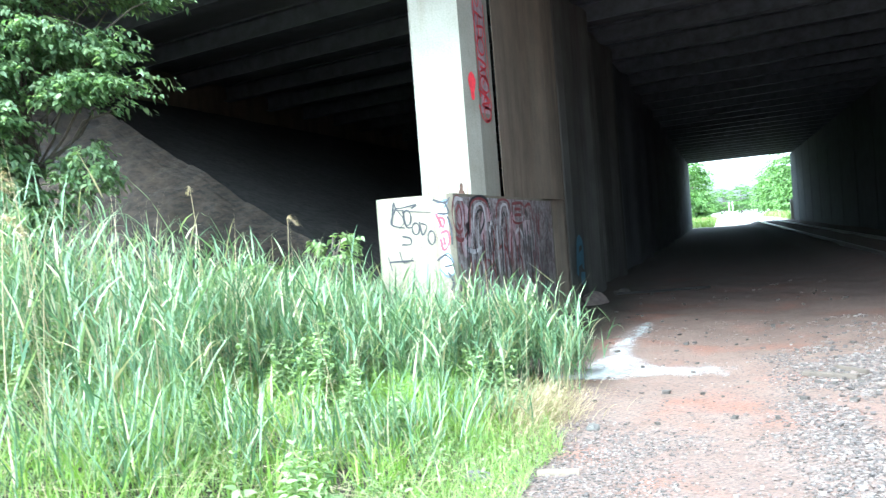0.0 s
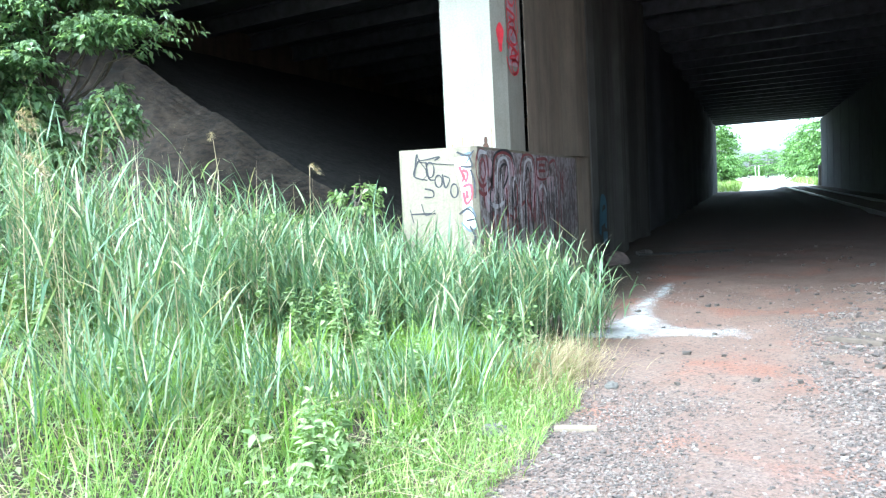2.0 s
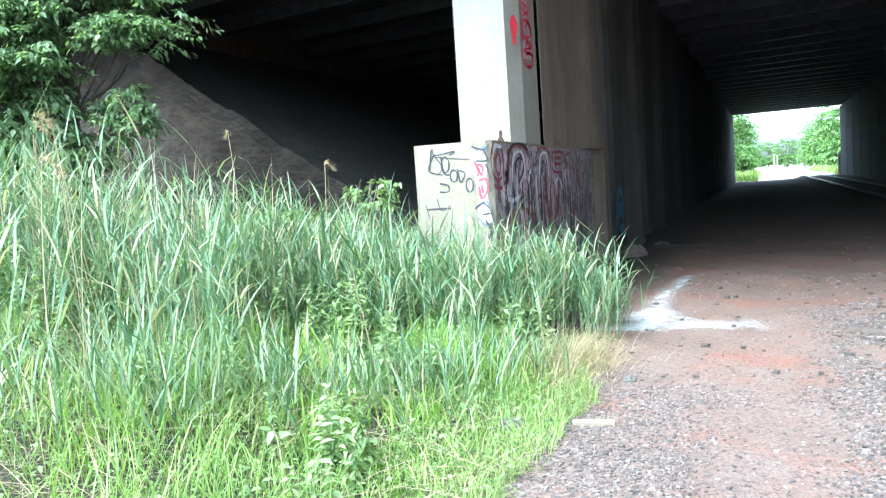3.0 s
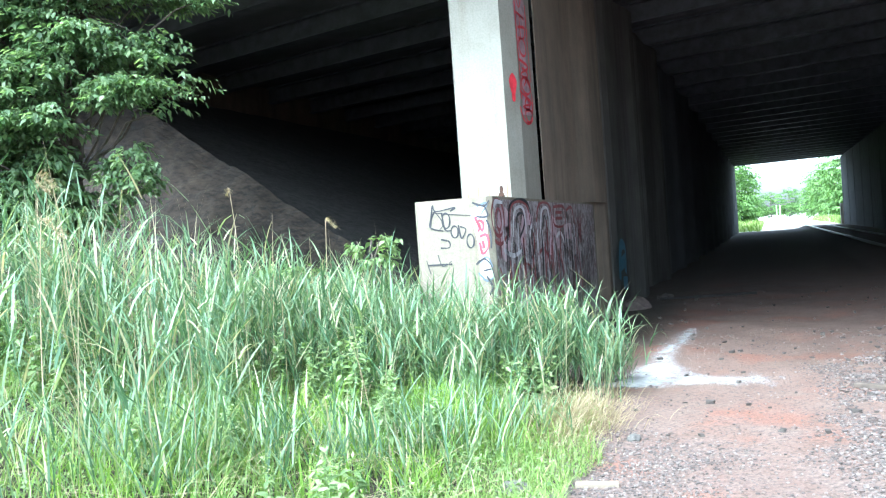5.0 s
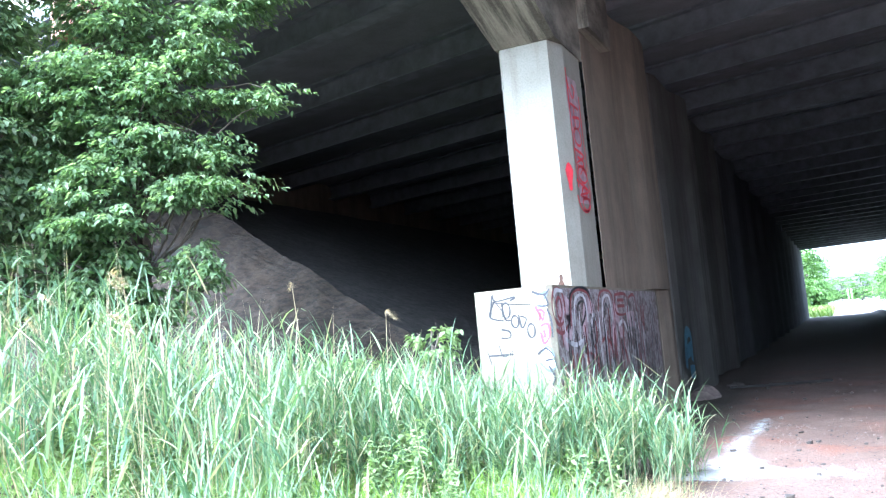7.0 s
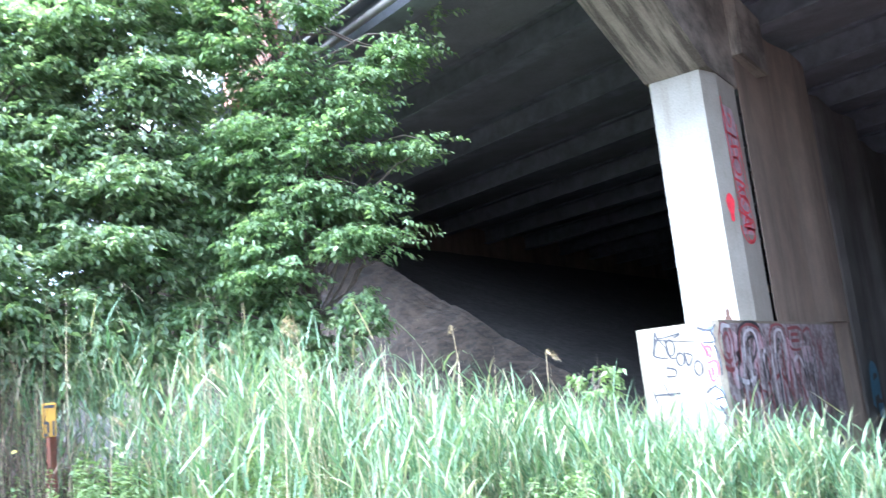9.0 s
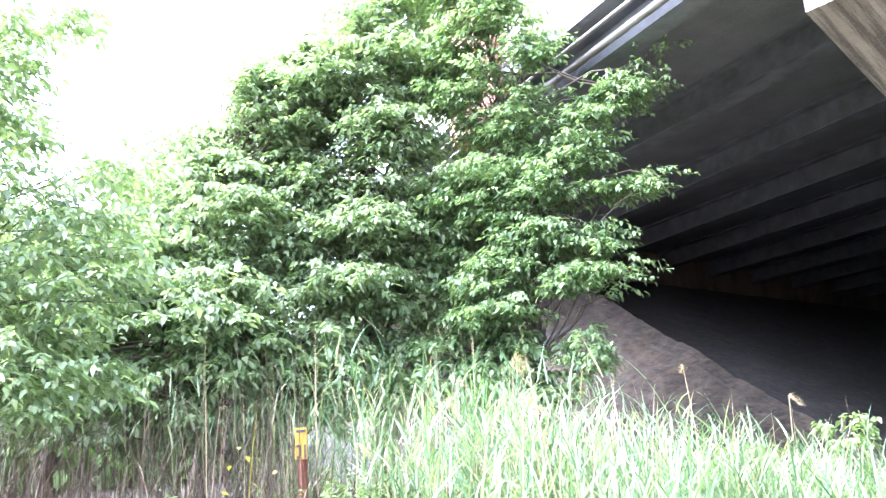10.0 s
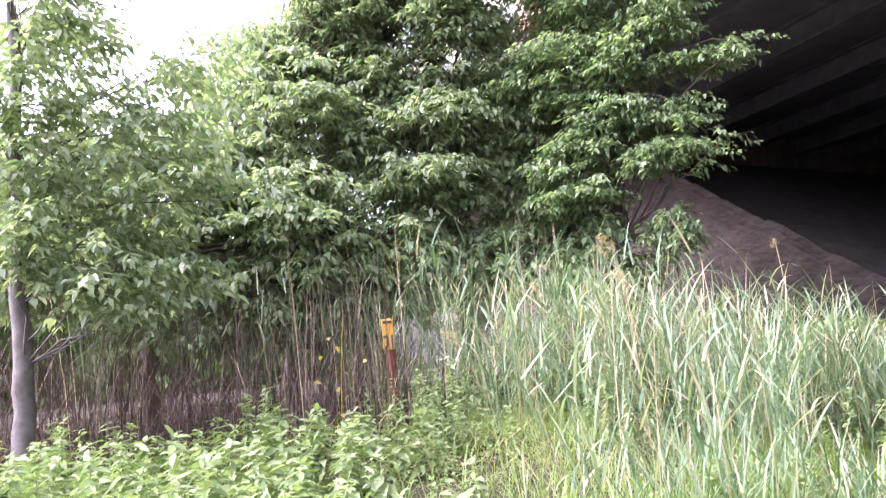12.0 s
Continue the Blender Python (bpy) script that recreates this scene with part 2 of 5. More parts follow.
def brick_material():
    m, n, l, b = material("red_brick", 0.9)
    t = n.new("ShaderNodeTexBrick")
    t.inputs["Scale"].default_value = 4.0
    t.inputs["Color1"].default_value = (0.34, 0.14, 0.10, 1)
    t.inputs["Color2"].default_value = (0.44, 0.20, 0.14, 1)
    t.inputs["Mortar"].default_value = (0.45, 0.40, 0.35, 1)
    mp = n.new("ShaderNodeTexCoord")
    ro = n.new("ShaderNodeMapping")
    ro.inputs["Rotation"].default_value = (radians(90), 0, 0)
    l.new(mp.outputs["Object"], ro.inputs["Vector"])
    l.new(ro.outputs[0], t.inputs["Vector"])
    l.new(t.outputs["Color"], b.inputs["Base Color"])
    bump(n, l, b, t.outputs["Fac"], 0.3, 0.01)
    return m


BRICK = brick_material()
RUST_STAIN = plain("dark_rust_stain", (0.055, 0.028, 0.018), 0.9, 0.0, 0.5, 9)
TAN_STAIN = plain("tan_water_stain", (0.22, 0.165, 0.10), 0.9, 0.0, 0.3, 9)


# ---------------------------------------------------------------- mesh helpers
def mesh_from(name, verts, faces, mat, smooth=False):
    me = bpy.data.meshes.new(name)
    me.from_pydata([tuple(v) for v in verts], [], [tuple(f) for f in faces])
    me.materials.append(mat)
    if smooth:
        me.polygons.foreach_set("use_smooth", [True] * len(me.polygons))
    me.update()
    return me


def quads_mesh(name, verts, quads, mat, smooth=True):
    """A mesh from an (n, 3) array of points and an (m, 4) array of faces."""
    me = bpy.data.meshes.new(name)
    me.vertices.add(len(verts))
    me.vertices.foreach_set("co", np.asarray(verts, dtype=np.float32).ravel())
    me.loops.add(len(quads) * 4)
    me.loops.foreach_set("vertex_index", np.asarray(quads, dtype=np.int32).ravel())
    me.polygons.add(len(quads))
    me.polygons.foreach_set("loop_start", np.arange(len(quads), dtype=np.int32) * 4)
    me.polygons.foreach_set("use_smooth", np.full(len(quads), smooth))
    me.materials.append(mat)
    me.update(calc_edges=True)
    return me


def part(name, bm, mat, parent=None, label=""):
    me = bpy.data.meshes.new(name)
    bm.to_mesh(me)
    bm.free()
    me.materials.append(mat)
    ob = new(name, me)
    if parent:
        ob.parent = parent
    if label:
        ob["label"] = label
    return ob


def part_mesh(name, me, parent=None, label=""):
    ob = new(name, me)
    if parent:
        ob.parent = parent
    if label:
        ob["label"] = label
    return ob


def box(bm, x0, x1, y0, y1, z0, z1, bevel=0.0):
    r = bmesh.ops.create_cube(bm, size=1)
    for v in r["verts"]:
        v.co = Vector((x0 + (v.co.x + 0.5) * (x1 - x0), y0 + (v.co.y + 0.5) * (y1 - y0), z0 + (v.co.z + 0.5) * (z1 - z0)))
    if bevel:
        edges = list({e for v in r["verts"] for e in v.link_edges})
        bmesh.ops.bevel(bm, geom=edges, offset=bevel, segments=2, profile=0.6, affect="EDGES")
    return bm


def prism(bm, outline, a, b, axis="z"):
    """Extrudes an outline between a and b along one axis."""
    def at(p, h):
        u, w = p
        return {"z": (u, w, h), "x": (h, u, w), "y": (u, h, w)}[axis]
    lo = [bm.verts.new(at(p, a)) for p in outline]
    hi = [bm.verts.new(at(p, b)) for p in outline]
    k = len(outline)
    bm.faces.new(lo[::-1])
    bm.faces.new(hi)
    for i in range(k):
        bm.faces.new((lo[i], lo[(i + 1) % k], hi[(i + 1) % k], hi[i]))
    bmesh.ops.recalc_face_normals(bm, faces=bm.faces)
    return bm


def tube_arrays(points, radii, sides=6):
    """Rings round a line of points."""
    points = np.asarray(points, float)
    k = len(points)
    d = np.gradient(points, axis=0)
    d /= np.linalg.norm(d, axis=1)[:, None] + 1e-9
    up = np.where(np.abs(d[:, 2:3]) > 0.9, np.array([[1.0, 0, 0]]), np.array([[0, 0, 1.0]]))
    u = np.cross(d, up)
    u /= np.linalg.norm(u, axis=1)[:, None] + 1e-9
    w = np.cross(d, u)
    a = np.linspace(0, 2 * np.pi, sides, endpoint=False)
    ring = np.cos(a)[None, :, None] * u[:, None] + np.sin(a)[None, :, None] * w[:, None]
    v = points[:, None] + ring * np.asarray(radii)[:, None, None]
    i, j = np.meshgrid(np.arange(k - 1), np.arange(sides), indexing="ij")
    q = np.stack([i * sides + j, i * sides + (j + 1) % sides, (i + 1) * sides + (j + 1) % sides, (i + 1) * sides + j], -1).reshape(-1, 4)
    return v.reshape(-1, 3), q


def join_arrays(pairs):
    vs, qs, n0 = [], [], 0
    for v, q in pairs:
        vs.append(v)
        qs.append(q + n0)
        n0 += len(v)
    return np.concatenate(vs), np.concatenate(qs)


def tube(name, points, radii, mat, parent=None, sides=8, label=""):
    v, q = tube_arrays(points, radii, sides)
    return part_mesh(name, quads_mesh(name, v, q, mat), parent, label)


RNG = np.random.default_rng(7)


def smooth(t):
    t = np.clip(t, 0, 1)
    return t * t * (3 - 2 * t)


def hill_sides(x, y):
    """The two planes of the paved slope at the abutment: one beside the pier, one that faces the open."""
    return 0.515 * (-3.2 - x), 1.1 * (y - 11.4) + 0 * x


def ground_z(x, y):
    """Height of the ground sheet: level track bed, a low bank of plants, the bare slope at the abutment."""
    x, y = np.asarray(x, float), np.asarray(y, float)
    bank = 0.75 * smooth((-2.2 - x) / 5.0) * (1 - 0.6 * smooth((y - 5.5) / 4.0) * smooth((x + 9.0) / 4.0))
    bank = bank + 0.35 * smooth((-7 - x) / 6.0)
    bank = bank * smooth((14 - y) / 2.0 + (x < -4.6))
    ballast = 0.22 * smooth((x - 2.2) / 1.1) * smooth((7.6 - x) / 0.8) + 0.05 * smooth(x / 1.5)
    side, front = hill_sides(x, y)
    hill = np.minimum(front - 0.12, side - 0.3)
    hill = np.clip(np.minimum(hill, 6.2), 0, None) * (x < -4.25)
    lumps = 0.03 * np.sin(1.7 * x + 0.6 * y) * np.sin(1.3 * y - 0.4 * x) + 0.02 * np.sin(4.1 * x) * np.sin(3.7 * y)
    lumps = lumps * (1 - 0.5 * (hill > 0.05))
    return np.maximum(bank, hill) + ballast + lumps


def ground_at(x, y):
    return float(ground_z(x, y))


# ---------------------------------------------------------------- ground
def axis_steps(fine_lo, fine_hi, step, far):
    core = np.arange(fine_lo, fine_hi + 1e-6, step)
    out, d = [], step
    e = fine_hi
    while e < far:
        d *= 1.18
        e += d
        out.append(e)
    low, d, e = [], step, fine_lo
    while e > -far:
        d *= 1.18
        e -= d
        low.append(e)
    return np.array(low[::-1] + list(core) + out)


gx, gy = axis_steps(-18, 9, 0.16, 1500), axis_steps(0, 22, 0.16, 1500)
GX, GY = np.meshgrid(gx, gy, indexing="ij")
gv = np.stack([GX, GY, ground_z(GX, GY)], -1).reshape(-1, 3)
i, j = np.meshgrid(np.arange(len(gx) - 1), np.arange(len(gy) - 1), indexing="ij")
gq = np.stack([i * len(gy) + j, (i + 1) * len(gy) + j, (i + 1) * len(gy) + j + 1, i * len(gy) + j + 1], -1).reshape(-1, 4)
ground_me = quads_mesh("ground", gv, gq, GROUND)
ground_me.materials.append(SLOPE)
ground_me.materials.append(SLOPE_DEEP)
# ground past the slope's ridge takes the paving with shade in its tone
cx, cy = gv[gq, 0].mean(1), gv[gq, 1].mean(1)
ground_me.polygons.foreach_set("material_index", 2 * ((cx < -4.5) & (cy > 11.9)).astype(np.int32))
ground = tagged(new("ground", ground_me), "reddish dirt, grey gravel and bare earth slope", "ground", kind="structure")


def slope_paving():
    """The paved front slope, a thick slab with a clean raking edge along its ridge."""
    rows, cols = 80, 170
    z = np.linspace(0.25, 6.2, rows)
    right = -3.2 - z / 0.515
    t = np.linspace(0, 1, cols) ** 1.6
    X = right[:, None] + (-17.2 - right)[:, None] * t[None]
    Z = np.repeat(z[:, None], cols, 1)
    Y = 11.4 + Z / 1.1
    lump = np.array([[noise.noise(Vector((X[a, b] * 0.7, Z[a, b] * 0.9, 3))) * 0.14 + noise.noise(Vector((X[a, b] * 2.2, Z[a, b] * 3.0, 9))) * 0.10 + noise.noise(Vector((X[a, b] * 6, Z[a, b] * 7, 5))) * 0.06 - 0.22 * max(0.0, noise.noise(Vector((X[a, b] * 1.1 + Z[a, b] * 1.9, Z[a, b] * 5.5, 12))) - 0.12) for b in range(cols)] for a in range(rows)])
    top = np.stack([X, Y - lump * 0.7, Z + lump * 0.6], -1)
    edge = top[:, :1] + np.array([0.0, 0.25, -0.55])
    grid = np.concatenate([edge, top], 1)
    a, b = np.meshgrid(np.arange(rows - 1), np.arange(cols), indexing="ij")
    k = cols + 1
    q = np.stack([a * k + b, a * k + b + 1, (a + 1) * k + b + 1, (a + 1) * k + b], -1).reshape(-1, 4)
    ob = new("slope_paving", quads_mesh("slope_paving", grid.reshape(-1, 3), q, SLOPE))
    return tagged(ob, "dusty brown paved slope under the bridge end", "slope paving", kind="structure")


slope = slope_paving()

# ---------------------------------------------------------------- bridge
COL_TOP, CAP_Y, CAP_Z = 5.65, 9.85, 6.33
SKEW = -0.27
FAR_Y = 97.5


def deck_y(x, y0):
    return y0 + SKEW * (x + 4.4)


def skew_box(bm, x0, x1, y0, y1, z0, z1):
    outline = [(x0, deck_y(x0, y0)), (x1, deck_y(x1, y0)), (x1, deck_y(x1, y1)), (x0, deck_y(x0, y1))]
    return prism(bm, outline, z0, z1, "z")


bridge = tagged(new("road_bridge"), "wide skewed concrete road bridge on steel girders over the track", "bridge", kind="structure")
part("deck", skew_box(bmesh.new(), -19.5, 21, 8.95, FAR_Y + 0.6, 7.65, 8.0), CONC_SOFFIT, bridge)
part("parapet", skew_box(bmesh.new(), -19.5, 21, 8.97, 9.25, 8.0, 8.95), CONC_PALE, bridge)
part("parapet", skew_box(bmesh.new(), -19.5, 21, FAR_Y + 0.3, FAR_Y + 0.58, 8.0, 8.95), CONC_PALE, bridge)


def girder_mesh():
    bm = bmesh.new()
    for h0, h1, w in ((7.1, 7.14, 0.2), (7.14, 7.6, 0.025), (7.6, 7.648, 0.2)):
        skew_box(bm, -18.2, 20, 9.5 - w, 9.5 + w, h0, h1)
    me = bpy.data.meshes.new("girder")
    bm.to_mesh(me)
    bm.free()
    me.materials.append(STEEL)
    return me


girder_me = girder_mesh()
for k in range(30):
    g = part_mesh("girder", girder_me, bridge)
    g.location = (0, 2.98 * k, 0)
conduit = tube("drain_pipe", [(x, deck_y(x, 9.18), 7.22) for x in np.linspace(-18, 20, 12)], [0.06] * 12, PIPE, bridge, 8, "pale pipe under the deck edge")

tube("drain_pipe", [(x, deck_y(x, 9.02), 7.42) for x in np.linspace(-18, 20, 12)], [0.035] * 12, PIPE, bridge, 8, "thin pipe under the deck edge")
# abutments close both side spans
part("abutment_wall", prism(bmesh.new(), [(-18.6, 13.2), (-17.2, 12.8), (-17.2, 100), (-18.6, 100)], 0, 7.64), CONC_WALL, bridge)
part("abutment_wall", prism(bmesh.new(), [(19.0, 3.4), (20.2, 3.0), (20.2, 100), (19.0, 100)], 0, 7.64), CONC_WALL, bridge)

pier = tagged(new("bridge_pier"), "concrete pier wall with a pale graffiti-covered front column", "bridge pier", kind="structure")
plinth_outline = [(-4.47, 10.52), (-3.60, 10.54), (-3.54, 10.60), (-3.54, 16.85), (-4.5, 16.85), (-4.52, 10.58)]
plinth = part("plinth", prism(bmesh.new(), plinth_outline, -0.2, 2.235), CONC_PLINTH, pier, "pale concrete plinth covered with graffiti")
column_outline = [(-4.43, 12.05), (-4.39, 12.0), (-3.71, 12.0), (-3.60, 12.36), (-3.60, 13.19), (-4.43, 13.19)]
column = part("column", prism(bmesh.new(), column_outline, 2.235, COL_TOP), CONC_PALE, pier, "bleached concrete column with chamfered corners")
cap_outline = [(CAP_Y, CAP_Z), (11.97, COL_TOP - 0.01), (13.3, COL_TOP - 0.01), (13.3, 7.1), (CAP_Y - 0.02, 7.1)]
part("pier_cap", prism(bmesh.new(), cap_outline, -4.46, -3.58, "x"), CONC_CAP, pier, "tapered pier cap with dark water stains")
part("bearing_block", box(bmesh.new(), -4.35, -3.42, 13.32, 14.7, 6.15, 7.1, 0.02), CONC_CAP, pier)

# first bay: a flat brown wall behind the column that swells into a rounded buttress
first_bay = [(-3.68, 14.1), (-3.612, 13.42), (-3.60, 13.42), (-3.60, 15.7), (-3.585, 15.9), (-3.53, 16.2), (-3.45, 16.6), (-3.43, 16.9), (-3.42, 17.45), (-3.45, 17.8), (-3.56, 18.0), (-3.68, 18.05)]
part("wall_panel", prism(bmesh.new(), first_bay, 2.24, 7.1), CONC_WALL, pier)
part("buttress", prism(bmesh.new(), [(-4.4, 16.853), (-3.538, 16.853), (-3.50, 17.1), (-3.43, 17.4), (-3.45, 17.8), (-3.56, 18.0), (-3.68, 18.05), (-4.4, 18.05)], -0.2, 2.237), CONC_WALL, pier)


def bay_outline(a, b):
    """A bay of the pier wall in plan: out of a recess with a soft shoulder, a shallow flute, a rounded nose at its end."""
    w = b - a
    prof = ((0.0, -4.1), (0.24, -4.1), (0.26, -3.95), (0.30, -3.74), (0.36, -3.66), (0.50, -3.65), (0.64, -3.64), (0.70, -3.60), (0.76, -3.52), (0.82, -3.45),
            (0.90, -3.43), (0.955, -3.46), (0.985, -3.56), (0.996, -3.72), (1.0, -4.1))
    return [(-4.5, a)] + [(x, a + f * w) for f, x in prof] + [(-4.5, b)]


bay_y = 18.103
bay = 0
while bay_y < FAR_Y - 1:
    bay_end = min(bay_y + (5.3, 5.3, 5.6, 5.9)[min(bay, 3)], FAR_Y)
    # bays step to darker concrete inwards: the light's fall-off is in the colour
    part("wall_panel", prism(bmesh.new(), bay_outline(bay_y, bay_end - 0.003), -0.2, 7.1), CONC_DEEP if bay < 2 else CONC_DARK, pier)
    bay_y, bay = bay_end, bay + 1

pier_far = tagged(new("bridge_pier"), "dark concrete pier wall beside the railway track", "bridge pier", kind="structure")
y0 = 4.0
while y0 < FAR_Y - 3:
    b_ = min(y0 + 5.2, FAR_Y - 0.6)
    # this wall's dark tone also carries the tunnel shade
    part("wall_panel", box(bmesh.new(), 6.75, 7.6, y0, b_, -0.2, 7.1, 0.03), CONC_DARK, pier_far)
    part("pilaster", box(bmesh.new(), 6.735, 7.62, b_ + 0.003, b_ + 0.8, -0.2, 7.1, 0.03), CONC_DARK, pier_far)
    y0 = b_ + 0.82
    if 38 < y0 < 42:
        part("low_wall", box(bmesh.new(), 6.8, 7.5, y0, y0 + 1.2, -0.2, 2.6), CONC_DARK, pier_far)
        y0 += 1.2
part("pier_end", box(bmesh.new(), 6.62, 7.72, FAR_Y - 0.1, FAR_Y + 0.7, -0.2, 2.4, 0.05), CONC_PALE, pier_far)

# ---------------------------------------------------------------- railway track
track = tagged(new("railway_track"), "railway track with worn shiny rails set into the dirt", "railway track", kind="structure")
TRACK_X = 4.2


def rail_profile(cx):
    return [(cx - 0.07, 0.20), (cx + 0.07, 0.20), (cx + 0.02, 0.225), (cx + 0.02, 0.31), (cx + 0.036, 0.32), (cx + 0.036, 0.355),
            (cx - 0.036, 0.355), (cx - 0.036, 0.32), (cx - 0.02, 0.31), (cx - 0.02, 0.225)]


for cx_ in (TRACK_X - 0.78, TRACK_X + 0.78):
    part("rail", prism(bmesh.new(), rail_profile(cx_), -6, 420, "y"), RAIL, track).location.z = 0.02


# ---------------------------------------------------------------- plants
def blades(base, heading, length, width, lean, bend, segs=4, tip=0.08):
    """Arched blades: base points, compass headings, lengths, widths, first lean from upright and how far they bend over (radians)."""
    n = len(base)
    t = np.linspace(0, 1, segs + 1)
    ang = lean[:, None] + bend[:, None] * (t[None] ** 1.5)
    ds = length[:, None] / segs
    out = np.cumsum(np.sin(ang) * ds, 1) - np.sin(ang[:, :1]) * ds
    up = np.cumsum(np.cos(ang) * ds, 1) - np.cos(ang[:, :1]) * ds
    hx, hy = np.cos(heading)[:, None], np.sin(heading)[:, None]
    mid = np.stack([base[:, :1] + out * hx, base[:, 1:2] + out * hy, base[:, 2:3] + up], -1)
    prof = np.minimum(1, 0.45 + 2.4 * t) * (1 - t) ** 0.75 * (1 - tip) + tip
    prof[-1] = 0.04
    w = width[:, None] * prof[None] * 0.5
    tw = heading[:, None] + np.pi / 2 + RNG.normal(0, 0.35, n)[:, None]
    side = np.stack([np.cos(tw) * w, np.sin(tw) * w, np.zeros_like(w)], -1)
    v = np.stack([mid - side, mid + side], 2).reshape(-1, 3)
    k = (segs + 1) * 2
    s = np.arange(segs) * 2
    q = np.stack([s, s + 1, s + 3, s + 2], -1)
    q = (q[None] + (np.arange(n) * k)[:, None, None]).reshape(-1, 4)
    return v, q


def leaves(base, heading, pitch, length, width, fold=0.25):
    """Single leaves: base, compass heading, pitch below level, length and width; folded on the midrib."""
    n = len(base)
    f = np.stack([np.cos(heading) * np.cos(pitch), np.sin(heading) * np.cos(pitch), -np.sin(pitch)], -1)
    s = np.stack([-np.sin(heading), np.cos(heading), np.zeros(n)], -1)
    roll = RNG.normal(0, 0.4, n)[:, None]
    u = np.cross(s, -f)
    s, u = s * np.cos(roll) + u * np.sin(roll), u * np.cos(roll) - s * np.sin(roll)
    L, W = length[:, None], width[:, None] * 0.5
    p0 = base
    m1 = base + f * L * 0.42
    tipp = base + f * L - np.array([0, 0, 1.0]) * L * 0.12
    a = base + f * L * 0.36 + s * W + u * W * fold
    b = base + f * L * 0.36 - s * W + u * W * fold
    a2 = base + f * L * 0.72 + s * W * 0.6 + u * W * fold * 0.5
    b2 = base + f * L * 0.72 - s * W * 0.6 + u * W * fold * 0.5
    v = np.stack([p0, a, m1, b, a2, tipp, b2], 1).reshape(-1, 3)
    idx = np.array([[0, 1, 2, 3], [2, 1, 4, 5], [3, 2, 5, 6]])
    q = (idx[None] + (np.arange(n) * 7)[:, None, None]).reshape(-1, 4)
    return v, q


def stuff(name, v, q, mat, label, category):
    return tagged(new(name, quads_mesh(name, v, q, mat)), label, category, kind="stuff")


def azimuth(x, y):
    return np.degrees(np.arctan2(-(x + 0.6), y - 1.0))


def reed_top(x, y):
    """Height of the stand's top above the datum, which rises towards the bank."""
    d = np.hypot(x + 0.6, y - 1.0)
    rise = np.interp(azimuth(x, y), [8, 14, 20, 25, 32, 40, 47, 56, 64, 72, 95], [-4.6, -4.0, -2.4, -1.4, -0.3, 3.0, 5.0, 6.6, 7.4, 7.0, 6.0])
    return 1.75 + d * np.tan(np.radians(rise))


def reed_density(x, y):
    d = np.hypot(x + 0.6, y - 1.0)
    a = azimuth(x, y)
    near = np.interp(a, [8, 14, 20, 28, 36, 44, 52, 57, 62, 80], [8.6, 8.0, 7.9, 7.7, 6.9, 6.4, 7.5, 9.0, 9.3, 9.2])
    far = np.interp(a, [8, 16, 25, 35, 45, 60, 80], [10.2, 10.4, 11.4, 11.6, 11.2, 11.5, 11.5])
    return (0.05 * (d > near - 1.8) + 0.95 * smooth((d - near) / 1.3)) * (0.55 + 0.45 * (np.sin(1.9 * x + 0.8 * y) * np.sin(1.3 * y - 0.9 * x) > -0.25)) * smooth((far - d) / 0.7) * (x < -2.05) * np.interp(a, [54, 62, 67, 72, 90], [1, 0.95, 0.6, 0.12, 0.02])


def scatter(n, x0, x1, y0, y1, density):
    x, y = RNG.uniform(x0, x1, n), RNG.uniform(y0, y1, n)
    keep = RNG.uniform(0, 1, n) < density(x, y)
    return x[keep], y[keep]


def clear_of_pier(x, y, pad=0.05):
    return ~((x > -4.55 - pad) & (x < -3.5 + pad) & (y > 10.5 - pad))


